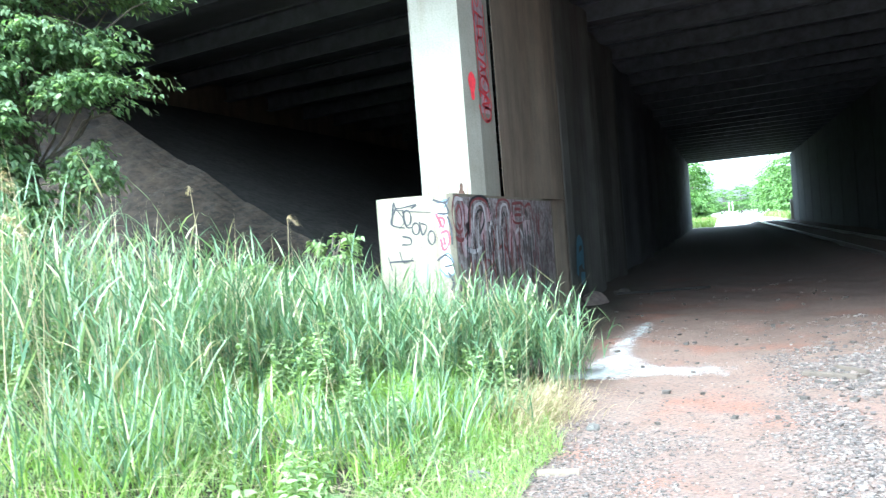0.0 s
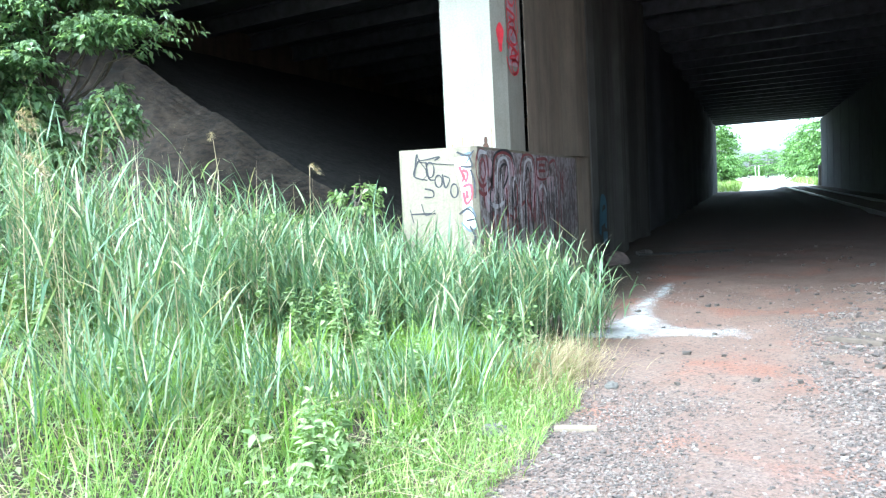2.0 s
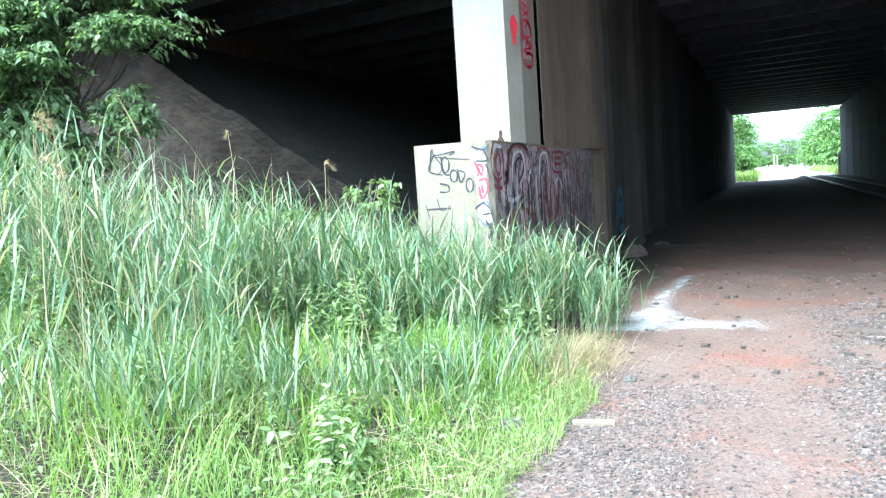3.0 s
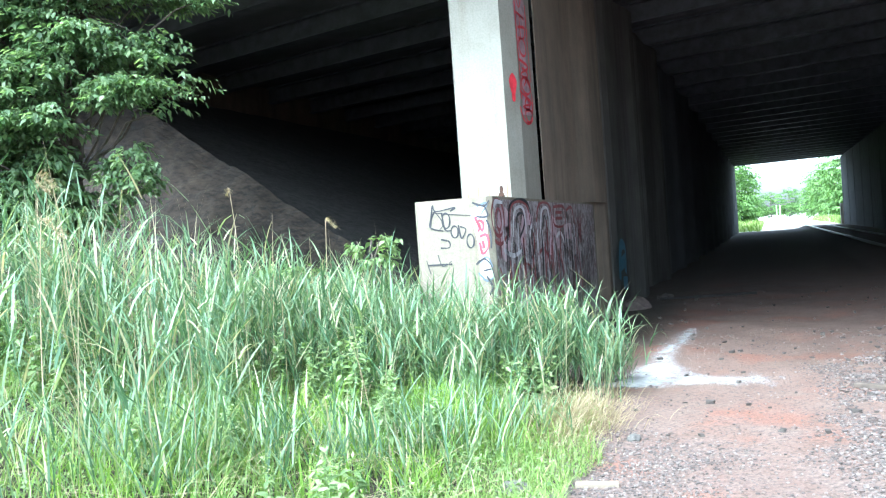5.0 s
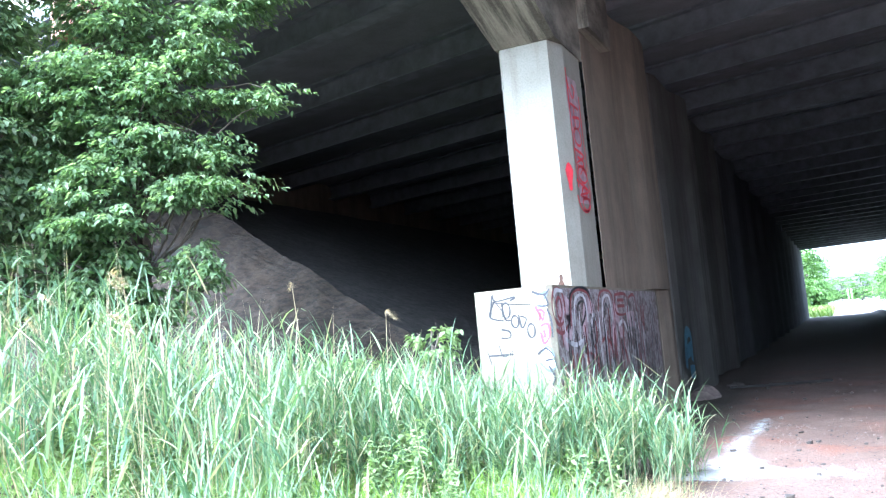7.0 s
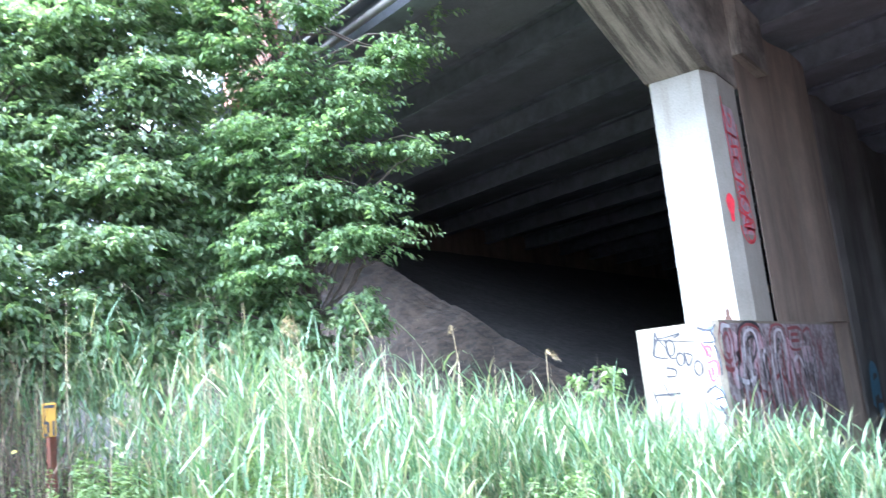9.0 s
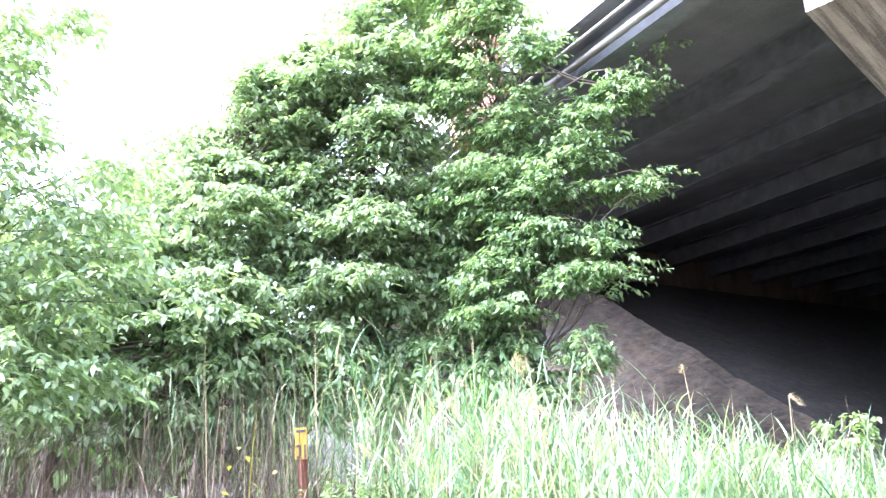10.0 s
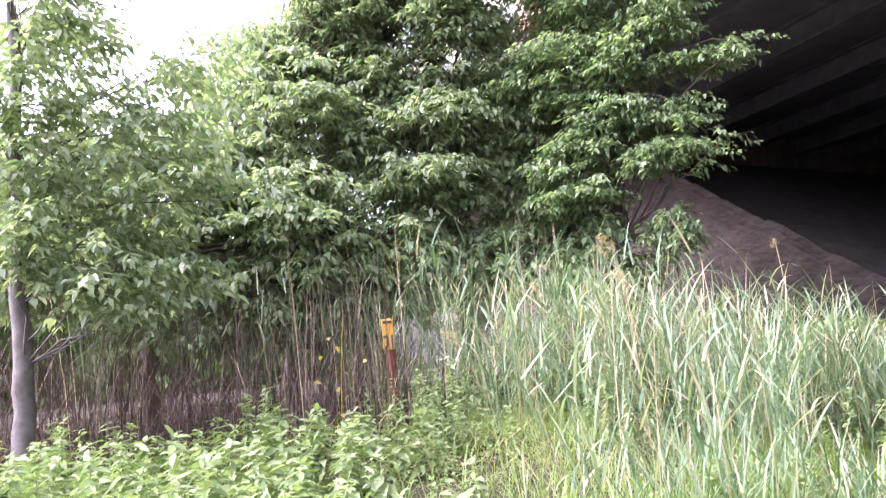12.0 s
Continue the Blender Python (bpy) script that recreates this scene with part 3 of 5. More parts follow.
def build_reeds():
    cx, cy = scatter(1750, -15.5, -2, 0.5, 15, reed_density)
    ex, ey = scatter(420, -6.2, -2, 8, 12.2, reed_density)      # thickest beside the plinth
    cx, cy = np.concatenate([cx, ex]), np.concatenate([cy, ey])
    stems = RNG.integers(2, 8, len(cx))
    pick = np.repeat(np.arange(len(cx)), stems)
    off_a, off_r = RNG.uniform(0, 2 * np.pi, len(pick)), 0.13 * np.sqrt(RNG.uniform(0, 1, len(pick)))
    x, y = cx[pick] + off_r * np.cos(off_a), cy[pick] + off_r * np.sin(off_a)
    vigour = np.clip(RNG.normal(0.86, 0.17, len(cx)), 0.4, 1.2)[pick]
    sx, sy = scatter(2000, -15.5, -2, 0.5, 15, reed_density)
    x, y = np.concatenate([x, sx]), np.concatenate([y, sy])
    vigour = np.concatenate([vigour, RNG.uniform(0.45, 1.0, len(sx))])
    off_a = np.concatenate([off_a, RNG.uniform(0, 2 * np.pi, len(sx))])
    ok = clear_of_pier(x, y)
    x, y, vigour, off_a = x[ok], y[ok], vigour[ok], off_a[ok]
    z = ground_z(x, y)
    h = np.clip(reed_top(x, y) - z, 0.5, 2.3) * vigour * RNG.uniform(0.78, 1.08, len(x))
    head = off_a + RNG.normal(0, 0.5, len(x))
    lean = np.abs(RNG.normal(0.05, 0.15, len(x)))
    base = np.stack([x, y, z - 0.03], -1)
    sets = [blades(base, head, h * 0.92, np.full(len(x), 0.012), lean, np.full(len(x), 0.12), 3, 0.6)]
    for k in range(8):
        f = 0.22 + 0.78 * ((k + RNG.uniform(0, 1, len(x))) / 8) ** 0.8
        along = h * 0.92 * f
        b = base + np.stack([np.cos(head) * np.sin(lean) * along, np.sin(head) * np.sin(lean) * along, along * np.cos(lean)], -1)
        hd = head + (k % 2) * np.pi + RNG.normal(0, 0.9, len(x))
        ln = RNG.uniform(0.26, 0.52, len(x)) * (0.75 + 0.18 * h) * (1.1 - 0.35 * np.abs(f - 0.6))
        flop = RNG.uniform(0, 1, len(x)) < 0.3
        sets.append(blades(b, hd, ln, RNG.uniform(0.011, 0.030, len(x)), RNG.uniform(0.18, 0.9, len(x)), np.where(flop, RNG.uniform(0.8, 2.0, len(x)), RNG.uniform(0.0, 0.6, len(x))), 5, 0.03))
    v, q = join_arrays(sets)
    stuff("reed_bed", v, q, REED, "dense stand of blue-green common reeds on the bank", "reeds")
    # last year's dead stems
    x, y = scatter(5200, -15.5, -2.4, 0.5, 15, reed_density)
    a = azimuth(x, y)
    keep = RNG.uniform(0, 1, len(x)) < np.interp(a, [10, 30, 45, 60, 80], [0.25, 0.5, 0.9, 1, 1])
    x, y = x[keep], y[keep]
    ok = clear_of_pier(x, y)
    x, y = x[ok], y[ok]
    z = ground_z(x, y)
    h = np.clip(reed_top(x, y) - z, 0.5, 2.6) * np.where(RNG.uniform(0, 1, len(x)) < 0.12, RNG.uniform(1.1, 1.4, len(x)), RNG.uniform(0.5, 1.1, len(x)))
    n = len(x)
    v, q = blades(np.stack([x, y, z - 0.02], -1), RNG.uniform(0, 6.28, n), h, RNG.uniform(0.004, 0.010, n), np.abs(RNG.normal(0, 0.16, n)), RNG.normal(0.05, 0.15, n), 3, 0.7)
    stuff("dead_reed_stems", v, q, REED_DRY, "thin dry straw-coloured reed stems among the green", "reeds")


build_reeds()


def edge_x(y):
    """Where the plants end along the dirt."""
    return np.interp(y, [-2, 3, 6.5, 7.8, 9.0, 9.8, 10.5], [-2.2, -2.0, -2.0, -2.1, -2.2, -2.2, -2.6])


def build_grass():
    def where(x, y):
        d = np.hypot(x + 0.6, y - 1.0)
        return smooth((edge_x(y) - x + 0.1 + RNG.normal(0, 0.12, len(x))) / 0.5) * (0.45 + 0.55 * (np.sin(2.1 * x + 1) * np.sin(1.7 * y) > -0.4)) * (d < 9.5) * (d > 3.2) * np.interp(azimuth(x, y), [46, 54, 60], [1, 0.35, 0.15])
    x, y = scatter(46000, -9.5, -1.7, 1.6, 10.4, where)
    z = ground_z(x, y)
    n = len(x)
    tall = 0.55 + 0.45 * np.sin(1.3 * x + 0.7 * y) ** 2
    ln = RNG.uniform(0.16, 0.62, n) * tall * (0.4 + 0.55 * smooth((edge_x(y) - x) / 1.2))
    v, q = blades(np.stack([x, y, z - 0.01], -1), RNG.uniform(0, 6.28, n), ln, RNG.uniform(0.006, 0.014, n), RNG.uniform(0, 0.5, n), RNG.uniform(0.2, 1.5, n), 3)
    stuff("grass", v, q, GRASS, "fresh green grass along the edge of the dirt", "grass")
    # low turf along the very edge
    n = 8000
    y = RNG.uniform(4.2, 9.0, n)
    x = edge_x(y) + 0.12 * np.sin(3.1 * y) * np.sin(1.3 * y + 1) + 0.1 - 1.1 * RNG.uniform(0, 1, n) ** 1.2
    v, q = blades(np.stack([x, y, ground_z(x, y) - 0.01], -1), RNG.uniform(0, 6.28, n), RNG.uniform(0.05, 0.24, n), RNG.uniform(0.004, 0.009, n), RNG.uniform(0.1, 0.8, n), RNG.uniform(0.2, 1.4, n), 3)
    stuff("turf", v, q, GRASS, "short bright green turf at the gravel's edge", "grass")
    # straw tuft where the grass meets the dirt
    n = 1500
    x, y = RNG.normal(-2.35, 0.22, n), RNG.normal(8.7, 0.5, n)
    v, q = blades(np.stack([x, y, ground_z(x, y) - 0.01], -1), RNG.normal(-0.3, 0.9, n), RNG.uniform(0.2, 0.5, n), RNG.uniform(0.004, 0.009, n), RNG.uniform(0.2, 0.8, n), RNG.uniform(0.3, 1.4, n), 3)
    stuff("straw_tuft", v, q, STRAW, "dry pale straw-coloured grass at the dirt's edge", "grass")


build_grass()


def build_lime_clumps():
    """Brighter, broader-bladed plants in the short grass."""
    sets = []
    for cx, cy, n, spread, length, width in ((-3.15, 8.0, 260, 0.28, 0.62, 0.016), (-3.5, 8.6, 160, 0.25, 0.6, 0.016), (-3.3, 5.8, 34, 0.10, 0.5, 0.035), (-3.6, 6.9, 120, 0.25, 0.5, 0.014), (-2.75, 7.7, 120, 0.25, 0.42, 0.012), (-4.3, 7.4, 90, 0.2, 0.6, 0.018), (-2.95, 6.5, 60, 0.15, 0.4, 0.02), (-4.4, 4.9, 110, 0.3, 0.45, 0.014)):
        x, y = RNG.normal(cx, spread, n), RNG.normal(cy, spread, n)
        sets.append(blades(np.stack([x, y, ground_z(x, y) - 0.01], -1), RNG.uniform(0, 6.28, n), length * RNG.uniform(0.5, 1.1, n), width * RNG.uniform(0.6, 1.2, n), RNG.uniform(0.05, 0.45, n), RNG.uniform(0.3, 1.3, n), 4))
    v, q = join_arrays(sets)
    stuff("lime_grass", v, q, LIME, "bright yellow-green broad-bladed grass tufts", "grass")


build_lime_clumps()


def build_young_reeds():
    """Loose single shoots of reed that stand out of the short grass."""
    sets = []
    for cx, cy, n, spread, length in ((-3.3, 6.6, 40, 0.35, 0.75), (-2.9, 7.4, 45, 0.3, 0.7), (-3.9, 6.2, 50, 0.35, 0.9), (-2.75, 8.2, 40, 0.22, 0.6), (-4.6, 5.4, 60, 0.4, 0.9)):
        x, y = RNG.normal(cx, spread, n), RNG.normal(cy, spread, n)
        for k in range(4):
            z = ground_z(x, y) + k * 0.12 * length
            sets.append(blades(np.stack([x, y, z - 0.01], -1), RNG.uniform(0, 6.28, n), length * RNG.uniform(0.35, 0.7, n), RNG.uniform(0.012, 0.022, n), RNG.uniform(0.1, 0.6, n), RNG.uniform(0.2, 0.9, n), 4))
    v, q = join_arrays(sets)
    stuff("young_reeds", v, q, REED, "short blue-green reed shoots in the grass", "reeds")


build_young_reeds()


def build_fallen_straw():
    n = 2600
    a, d = np.radians(RNG.uniform(14, 66, n)), RNG.uniform(4.0, 9.5, n)
    x, y = -0.6 - d * np.sin(a), 1.0 + d * np.cos(a)
    keep = (x < edge_x(y) - 0.15) & (np.sin(1.7 * x + 2.1 * y) + np.sin(2.9 * x - 1.1 * y) > 0.0) & (y < 10.3)
    x, y = x[keep], y[keep]
    n = len(x)
    z = ground_z(x, y) + RNG.uniform(0.02, 0.26, n)
    v, q = blades(np.stack([x, y, z], -1), RNG.uniform(0, 6.28, n), RNG.uniform(0.2, 0.8, n), RNG.uniform(0.003, 0.008, n), RNG.uniform(1.1, 1.6, n), RNG.uniform(0.0, 0.3, n), 3, 0.5)
    stuff("fallen_straw", v, q, STRAW, "flattened pale dead stems lying among the grass", "straw")


build_fallen_straw()


def build_ground_cover():
    n = 26000
    x, y = RNG.uniform(-9, -1.8, n), RNG.uniform(2.0, 10.0, n)
    d = np.hypot(x + 0.6, y - 1.0)
    keep = (x < edge_x(y) + RNG.normal(0, 0.1, n)) & (d > 3.2) & (np.sin(2.3 * x + y) + np.sin(1.9 * y - 1.3 * x) + RNG.normal(0, 0.6, n) > -0.9)
    x, y = x[keep], y[keep]
    n = len(x)
    L = RNG.uniform(0.018, 0.05, n)
    v, q = leaves(np.stack([x, y, ground_z(x, y) + RNG.uniform(0.0, 0.13, n)], -1), RNG.uniform(0, 6.28, n), RNG.normal(0.1, 0.4, n), L, L * RNG.uniform(0.4, 0.8, n))
    stuff("ground_cover", v, q, WEED, "low creeping green leaves between the grass", "ground cover")


build_ground_cover()


def weed_arrays(cx, cy, h, stems, spread, leaf):
    """A clump of leafy weeds: several stems with toothed leaves in whorls."""
    sets = []
    sx, sy = RNG.normal(cx, spread, stems), RNG.normal(cy, spread, stems)
    for a, b in zip(sx, sy):
        z = ground_at(a, b)
        hh = h * RNG.uniform(0.6, 1.1)
        hd, lean = RNG.uniform(0, 6.28), abs(RNG.normal(0, 0.12))
        k = int(hh / 0.045)
        f = np.linspace(0.12, 1.0, k)
        p = np.stack([a + np.cos(hd) * np.sin(lean) * hh * f, b + np.sin(hd) * np.sin(lean) * hh * f, z + hh * f], -1)
        for turn in (0, 1.6, 3.1, 4.7):
            hdg = np.arange(k) * 2.4 + turn + RNG.normal(0, 0.3, k)
            ln = leaf * RNG.uniform(0.55, 1.1, k) * (1.15 - 0.6 * f)
            sets.append(leaves(p, hdg, RNG.normal(-0.1, 0.35, k) + 0.5 * (1 - f), ln, ln * RNG.uniform(0.3, 0.5, k)))
        sets.append(blades(p[:1] * [1, 1, 0] + [[0, 0, z]], np.array([hd]), np.array([hh]), np.array([0.008]), np.array([lean]), np.array([0.0]), 2, 0.9))
    return join_arrays(sets)


def build_weeds():
    low = []
    for cx, cy, h, stems, spread, leaf in (
            (-3.15, 5.5, 0.5, 10, 0.16, 0.13), (-2.9, 5.0, 0.35, 7, 0.12, 0.11), (-2.55, 6.0, 0.22, 6, 0.12, 0.10),
            (-3.4, 7.3, 0.6, 12, 0.25, 0.12), (-4.2, 5.9, 0.55, 9, 0.25, 0.13), (-2.6, 7.1, 0.2, 7, 0.2, 0.09)):
        low.append(weed_arrays(cx, cy, h, stems, spread, leaf))
    v, q = join_arrays(low)
    stuff("low_weeds", v, q, WEED, "leafy bright green weeds in the grass", "weeds")
    under = []
    for k in range(52):
        a, d = radians(RNG.uniform(16, 62)), RNG.uniform(7.6, 10.2)
        cx, cy = -0.6 - d * math.sin(a), 1.0 + d * math.cos(a)
        if cx < -2.8 and clear_of_pier(cx, cy, 0.3):
            under.append(weed_arrays(cx, cy, RNG.uniform(0.4, 0.95), 4, 0.2, RNG.uniform(0.09, 0.16)))
    v, q = join_arrays(under)
    stuff("undergrowth", v, q, WEED, "leafy green weeds and creepers between the reeds", "weeds")
    clumps = []
    for k in range(56):
        a = radians(RNG.uniform(54, 88))
        d = RNG.uniform(4.6, 8.4)
        cx, cy = -0.7 - d * math.sin(a), 0.95 + d * math.cos(a)
        clumps.append(weed_arrays(cx, cy, RNG.uniform(0.25, 0.65), 5, 0.26, RNG.uniform(0.11, 0.2)))
    v, q = join_arrays(clumps)
    stuff("weed_patch", v, q, WEED, "bright green leafy weeds in front of the reeds", "weeds")


build_weeds()


# ---------------------------------------------------------------- trees
def tree(name, trunk, crown, clusters, leaf, mat, bark, label, seed, droop=0.55, spray=0.75, twigs=6, per_twig=11, flat=0.45, trunk_r=0.12, extra=(), group="", arc=0.06, limb=1.0):
    """trunk: points from base to top. crown: ellipsoids (centre, radii, share). Sprays of leaves on limbs that leave the trunk."""
    r = np.random.default_rng(seed)
    top = tagged(new(name), label, "tree", group)
    trunk = np.asarray(trunk, float)
    tt = np.linspace(0, 1, 24)
    seg = np.linspace(0, 1, len(trunk))
    line = np.stack([np.interp(tt, seg, trunk[:, c]) for c in range(3)], -1)
    line[1:-1] += r.normal(0, 0.012 + 0.05 * trunk_r, (22, 3))
    wood = [tube_arrays(line, trunk_r * (1 - 0.8 * tt) + 0.012, 8)]
    lf = []
    limbs = []
    for centre, radii, share in crown:
        for _ in range(int(clusters * share)):
            d = r.normal(0, 1, 3)
            d /= np.linalg.norm(d)
            limbs.append(np.asarray(centre) + d * np.asarray(radii) * r.uniform(0.25, 1.0) ** 0.6)
    limbs += [np.asarray(p, float) for p in extra]
    for p in limbs:
        k = np.argmin(np.linalg.norm((line - p) * [1, 1, 1.6] + [0, 0, 0.5], axis=1) + 3.0 * (tt < 0.12))
        k = int(np.clip(k + r.integers(-3, 4), 6, 23))
        s = line[k]
        length = np.linalg.norm(p - s)
        f = np.linspace(0, 1, 6)[:, None]
        path = s + (p - s) * f + np.array([0, 0, 1.0]) * (arc * length * np.sin(np.pi * f)) + r.normal(0, 0.03 * length, (6, 3)) * np.sin(np.pi * f)
        if r.uniform() < (0.35 if limb > 0.6 else 0.25):
            wood.append(tube_arrays(path, np.linspace((0.012 + 0.007 * length) * limb, 0.006 * limb, 6), 5))
        out = math.atan2(p[1] - s[1], p[0] - s[0])
        for w in range(twigs):
            hd = out + r.normal(0, 1.0)
            ln = spray * r.uniform(0.5, 1.15)
            g = np.linspace(0.05, 1, per_twig)
            start = path[4] + (p - path[4]) * r.uniform(0, 1)
            tw = start + np.stack([np.cos(hd) * ln * g, np.sin(hd) * ln * g, ln * (0.25 * g - flat * g * g) + r.normal(0, 0.03, per_twig)], -1)
            sidew = np.where(np.arange(per_twig) % 2 == 0, 1, -1) * r.uniform(0.4, 1.2, per_twig)
            L = leaf * r.uniform(0.6, 1.25, per_twig)
            lf.append(leaves(tw, hd + sidew, np.clip(r.normal(droop, 0.35, per_twig), -0.3, 1.4), L, L * r.uniform(0.42, 0.6, per_twig)))
    v, q = join_arrays(wood)
    part_mesh("trunk", quads_mesh("trunk", v, q, bark), top)
    v, q = join_arrays(lf)
    part_mesh("crown", quads_mesh("crown", v, q, mat), top)
    return top


def build_trees():
    g = ground_at
    pads = [(-7.3, 10.25, 6.55, 0.5, 0.16), (-7.9, 9.9, 6.2, 0.5, 0.25), (-7.95, 9.8, 5.7, 0.55, 0.32), (-7.5, 10.2, 5.12, 0.5, 0.22), (-8.5, 9.3, 4.5, 0.55, 0.22),
            (-7.95, 9.8, 4.4, 0.45, 0.24), (-8.1, 9.7, 3.95, 0.6, 0.2), (-9.1, 9.0, 3.6, 0.7, 0.3), (-8.95, 9.0, 4.1, 0.6, 0.25), (-8.4, 9.5, 5.3, 0.65, 0.35),
            (-8.7, 9.2, 6.4, 0.65, 0.45), (-9.3, 8.8, 7.0, 0.75, 0.5), (-9.3, 8.8, 5.3, 0.8, 0.45), (-9.1, 9.6, 6.0, 0.9, 0.7), (-9.1, 9.7, 4.7, 0.95, 0.7), (-8.9, 8.8, 7.9, 0.6, 0.5), (-9.1, 8.6, 8.7, 0.7, 0.5),
            (-9.7, 9.3, 4.2, 0.9, 0.8), (-9.6, 9.2, 5.4, 0.8, 0.7), (-9.9, 8.9, 7.6, 0.8, 0.7), (-9.8, 9.2, 3.3, 0.6, 0.4), (-8.3, 9.3, 7.3, 0.5, 0.3), (-8.5, 9.0, 7.8, 0.5, 0.35), (-8.6, 8.8, 8.4, 0.5, 0.4)]
    tree("leafy_tree", [(-9.3, 10.2, g(-9.3, 10.2) - 0.1), (-9.15, 9.9, 3.4), (-9.0, 9.6, 6.0), (-8.95, 9.1, 8.6)],
         [((x, y, z), (r, r * 0.9, h), r * r) for x, y, z, r, h in pads],
         62, 0.095, LEAF, BARK, "broad-leaved tree with layered drooping sprays at the slope", 3, spray=0.46, per_twig=14, twigs=7, flat=0.35,
         extra=[(-6.95, 10.45, 6.85), (-6.75, 10.55, 7.0), (-7.1, 10.4, 6.7), (-7.0, 10.4, 5.2), (-7.1, 10.3, 5.05), (-7.5, 10.0, 3.85), (-7.65, 9.9, 4.0), (-7.55, 10.0, 4.4), (-7.4, 10.2, 4.1)])
    tree("vine_covered_tree", [(-11.6, 8.9, g(-11.6, 8.9) - 0.1), (-11.5, 8.7, 4.0), (-11.2, 8.4, 7.5), (-11.1, 8.1, 8.8)],
         [((-10.7, 8.3, 5.9), (1.3, 1.0, 1.3), 0.28), ((-10.5, 7.9, 7.6), (1.2, 1.0, 1.0), 0.28), ((-10.9, 7.0, 7.2), (0.9, 0.8, 0.8), 0.18), ((-10.2, 7.6, 4.9), (0.7, 0.7, 0.35), 0.14), ((-10.3, 7.3, 4.0), (0.8, 0.9, 0.4), 0.16), ((-9.9, 7.9, 6.3), (0.6, 0.6, 0.35), 0.12), ((-10.6, 8.6, 8.6), (1.1, 0.8, 0.7), 0.2), ((-10.6, 8.4, 3.6), (1.0, 0.9, 0.7), 0.2), ((-10.3, 8.5, 4.8), (0.8, 0.7, 0.8), 0.15), ((-10.9, 7.1, 5.6), (0.6, 0.6, 0.6), 0.12), ((-11.0, 7.0, 4.7), (0.6, 0.6, 0.6), 0.12)],
         430, 0.115, LEAF_VINE, BARK, "tall tree overgrown with climbing vines beside the slope", 5, spray=0.45)
    tree("vine_covered_tree", [(-12.4, 6.2, g(-12.4, 6.2) - 0.1), (-12.3, 6.1, 3.5), (-12.0, 6.0, 5.8)],
         [((-11.9, 6.1, 5.1), (1.7, 1.4, 1.3), 0.5), ((-11.0, 5.5, 3.5), (1.3, 1.3, 0.9), 0.3), ((-12.2, 7.2, 6.4), (1.0, 0.9, 0.8), 0.15), ((-11.9, 6.1, 6.3), (0.9, 0.9, 0.5), 0.1), ((-11.3, 7.0, 7.1), (1.0, 0.9, 0.9), 0.25)],
         620, 0.11, LEAF_VINE, BARK, "low tree draped with vines and creepers", 8, spray=0.45)
    tree("shrub", [(-12.0, 4.0, g(-12, 4) - 0.1), (-11.9, 4.0, 3.0), (-11.7, 3.9, 4.7)],
         [((-11.6, 3.9, 4.0), (1.3, 1.4, 1.2), 0.6), ((-11.5, 2.6, 3.5), (1.3, 1.4, 1.2), 0.4)],
         330, 0.12, LEAF_VINE, BARK, "leafy shrub behind the dead brush", 9, spray=0.45)
    tree("shrub", [(-10.9, 6.9, g(-10.9, 6.9) - 0.1), (-10.85, 6.85, 2.2), (-10.8, 6.8, 3.2)],
         [((-10.6, 7.2, 2.9), (1.0, 1.1, 0.9), 0.36), ((-10.9, 5.6, 2.7), (0.9, 1.2, 0.9), 0.36), ((-11.0, 4.0, 2.6), (0.9, 1.2, 0.8), 0.28)],
         300, 0.12, LEAF_VINE, BARK, "dense leafy undergrowth below the trees", 10, spray=0.4, trunk_r=0.05)
    tree("shrub", [(-9.6, 9.3, g(-9.6, 9.3) - 0.1), (-9.5, 9.3, 2.0), (-9.4, 9.2, 3.0)],
         [((-9.2, 9.3, 2.9), (0.6, 0.5, 0.5), 0.6), ((-8.7, 9.6, 2.5), (0.4, 0.4, 0.3), 0.25), ((-9.4, 9.0, 2.5), (0.5, 0.5, 0.4), 0.45), ((-10.0, 8.3, 2.9), (0.7, 0.7, 0.6), 0.55)],
         80, 0.12, LEAF, BARK, "dark shrub round the foot of the tree", 17, spray=0.4, trunk_r=0.04)
    tree("shrub", [(-8.1, 9.8, g(-8.1, 9.8) - 0.05), (-8.1, 9.8, 2.0), (-8.1, 9.8, 2.9)],
         [((-8.0, 9.72, 2.9), (0.42, 0.36, 0.36), 1.0)], 26, 0.10, LEAF, BARK, "small dark-leaved shrub at the foot of the slope", 14, spray=0.3, trunk_r=0.02, twigs=4, per_twig=8)
    tree("shrub", [(-5.15, 10.45, g(-5.15, 10.45) - 0.05), (-5.1, 10.4, 1.2), (-5.05, 10.4, 1.85)],
         [((-5.05, 10.38, 1.72), (0.26, 0.2, 0.22), 1.0)], 13, 0.10, WEED, BARK, "bright green creeper clump beside the plinth", 15, spray=0.18, trunk_r=0.012, twigs=3, per_twig=6)
    tree("shrub", [(-5.9, 9.6, g(-5.9, 9.6) - 0.05), (-5.9, 9.6, 0.9), (-5.9, 9.6, 1.3)],
         [((-5.8, 9.6, 1.5), (0.55, 0.3, 0.16), 1.0)], 16, 0.08, WEED, BARK, "low yellow-green creeper among the reeds", 16, spray=0.2, trunk_r=0.01, twigs=3, per_twig=6)
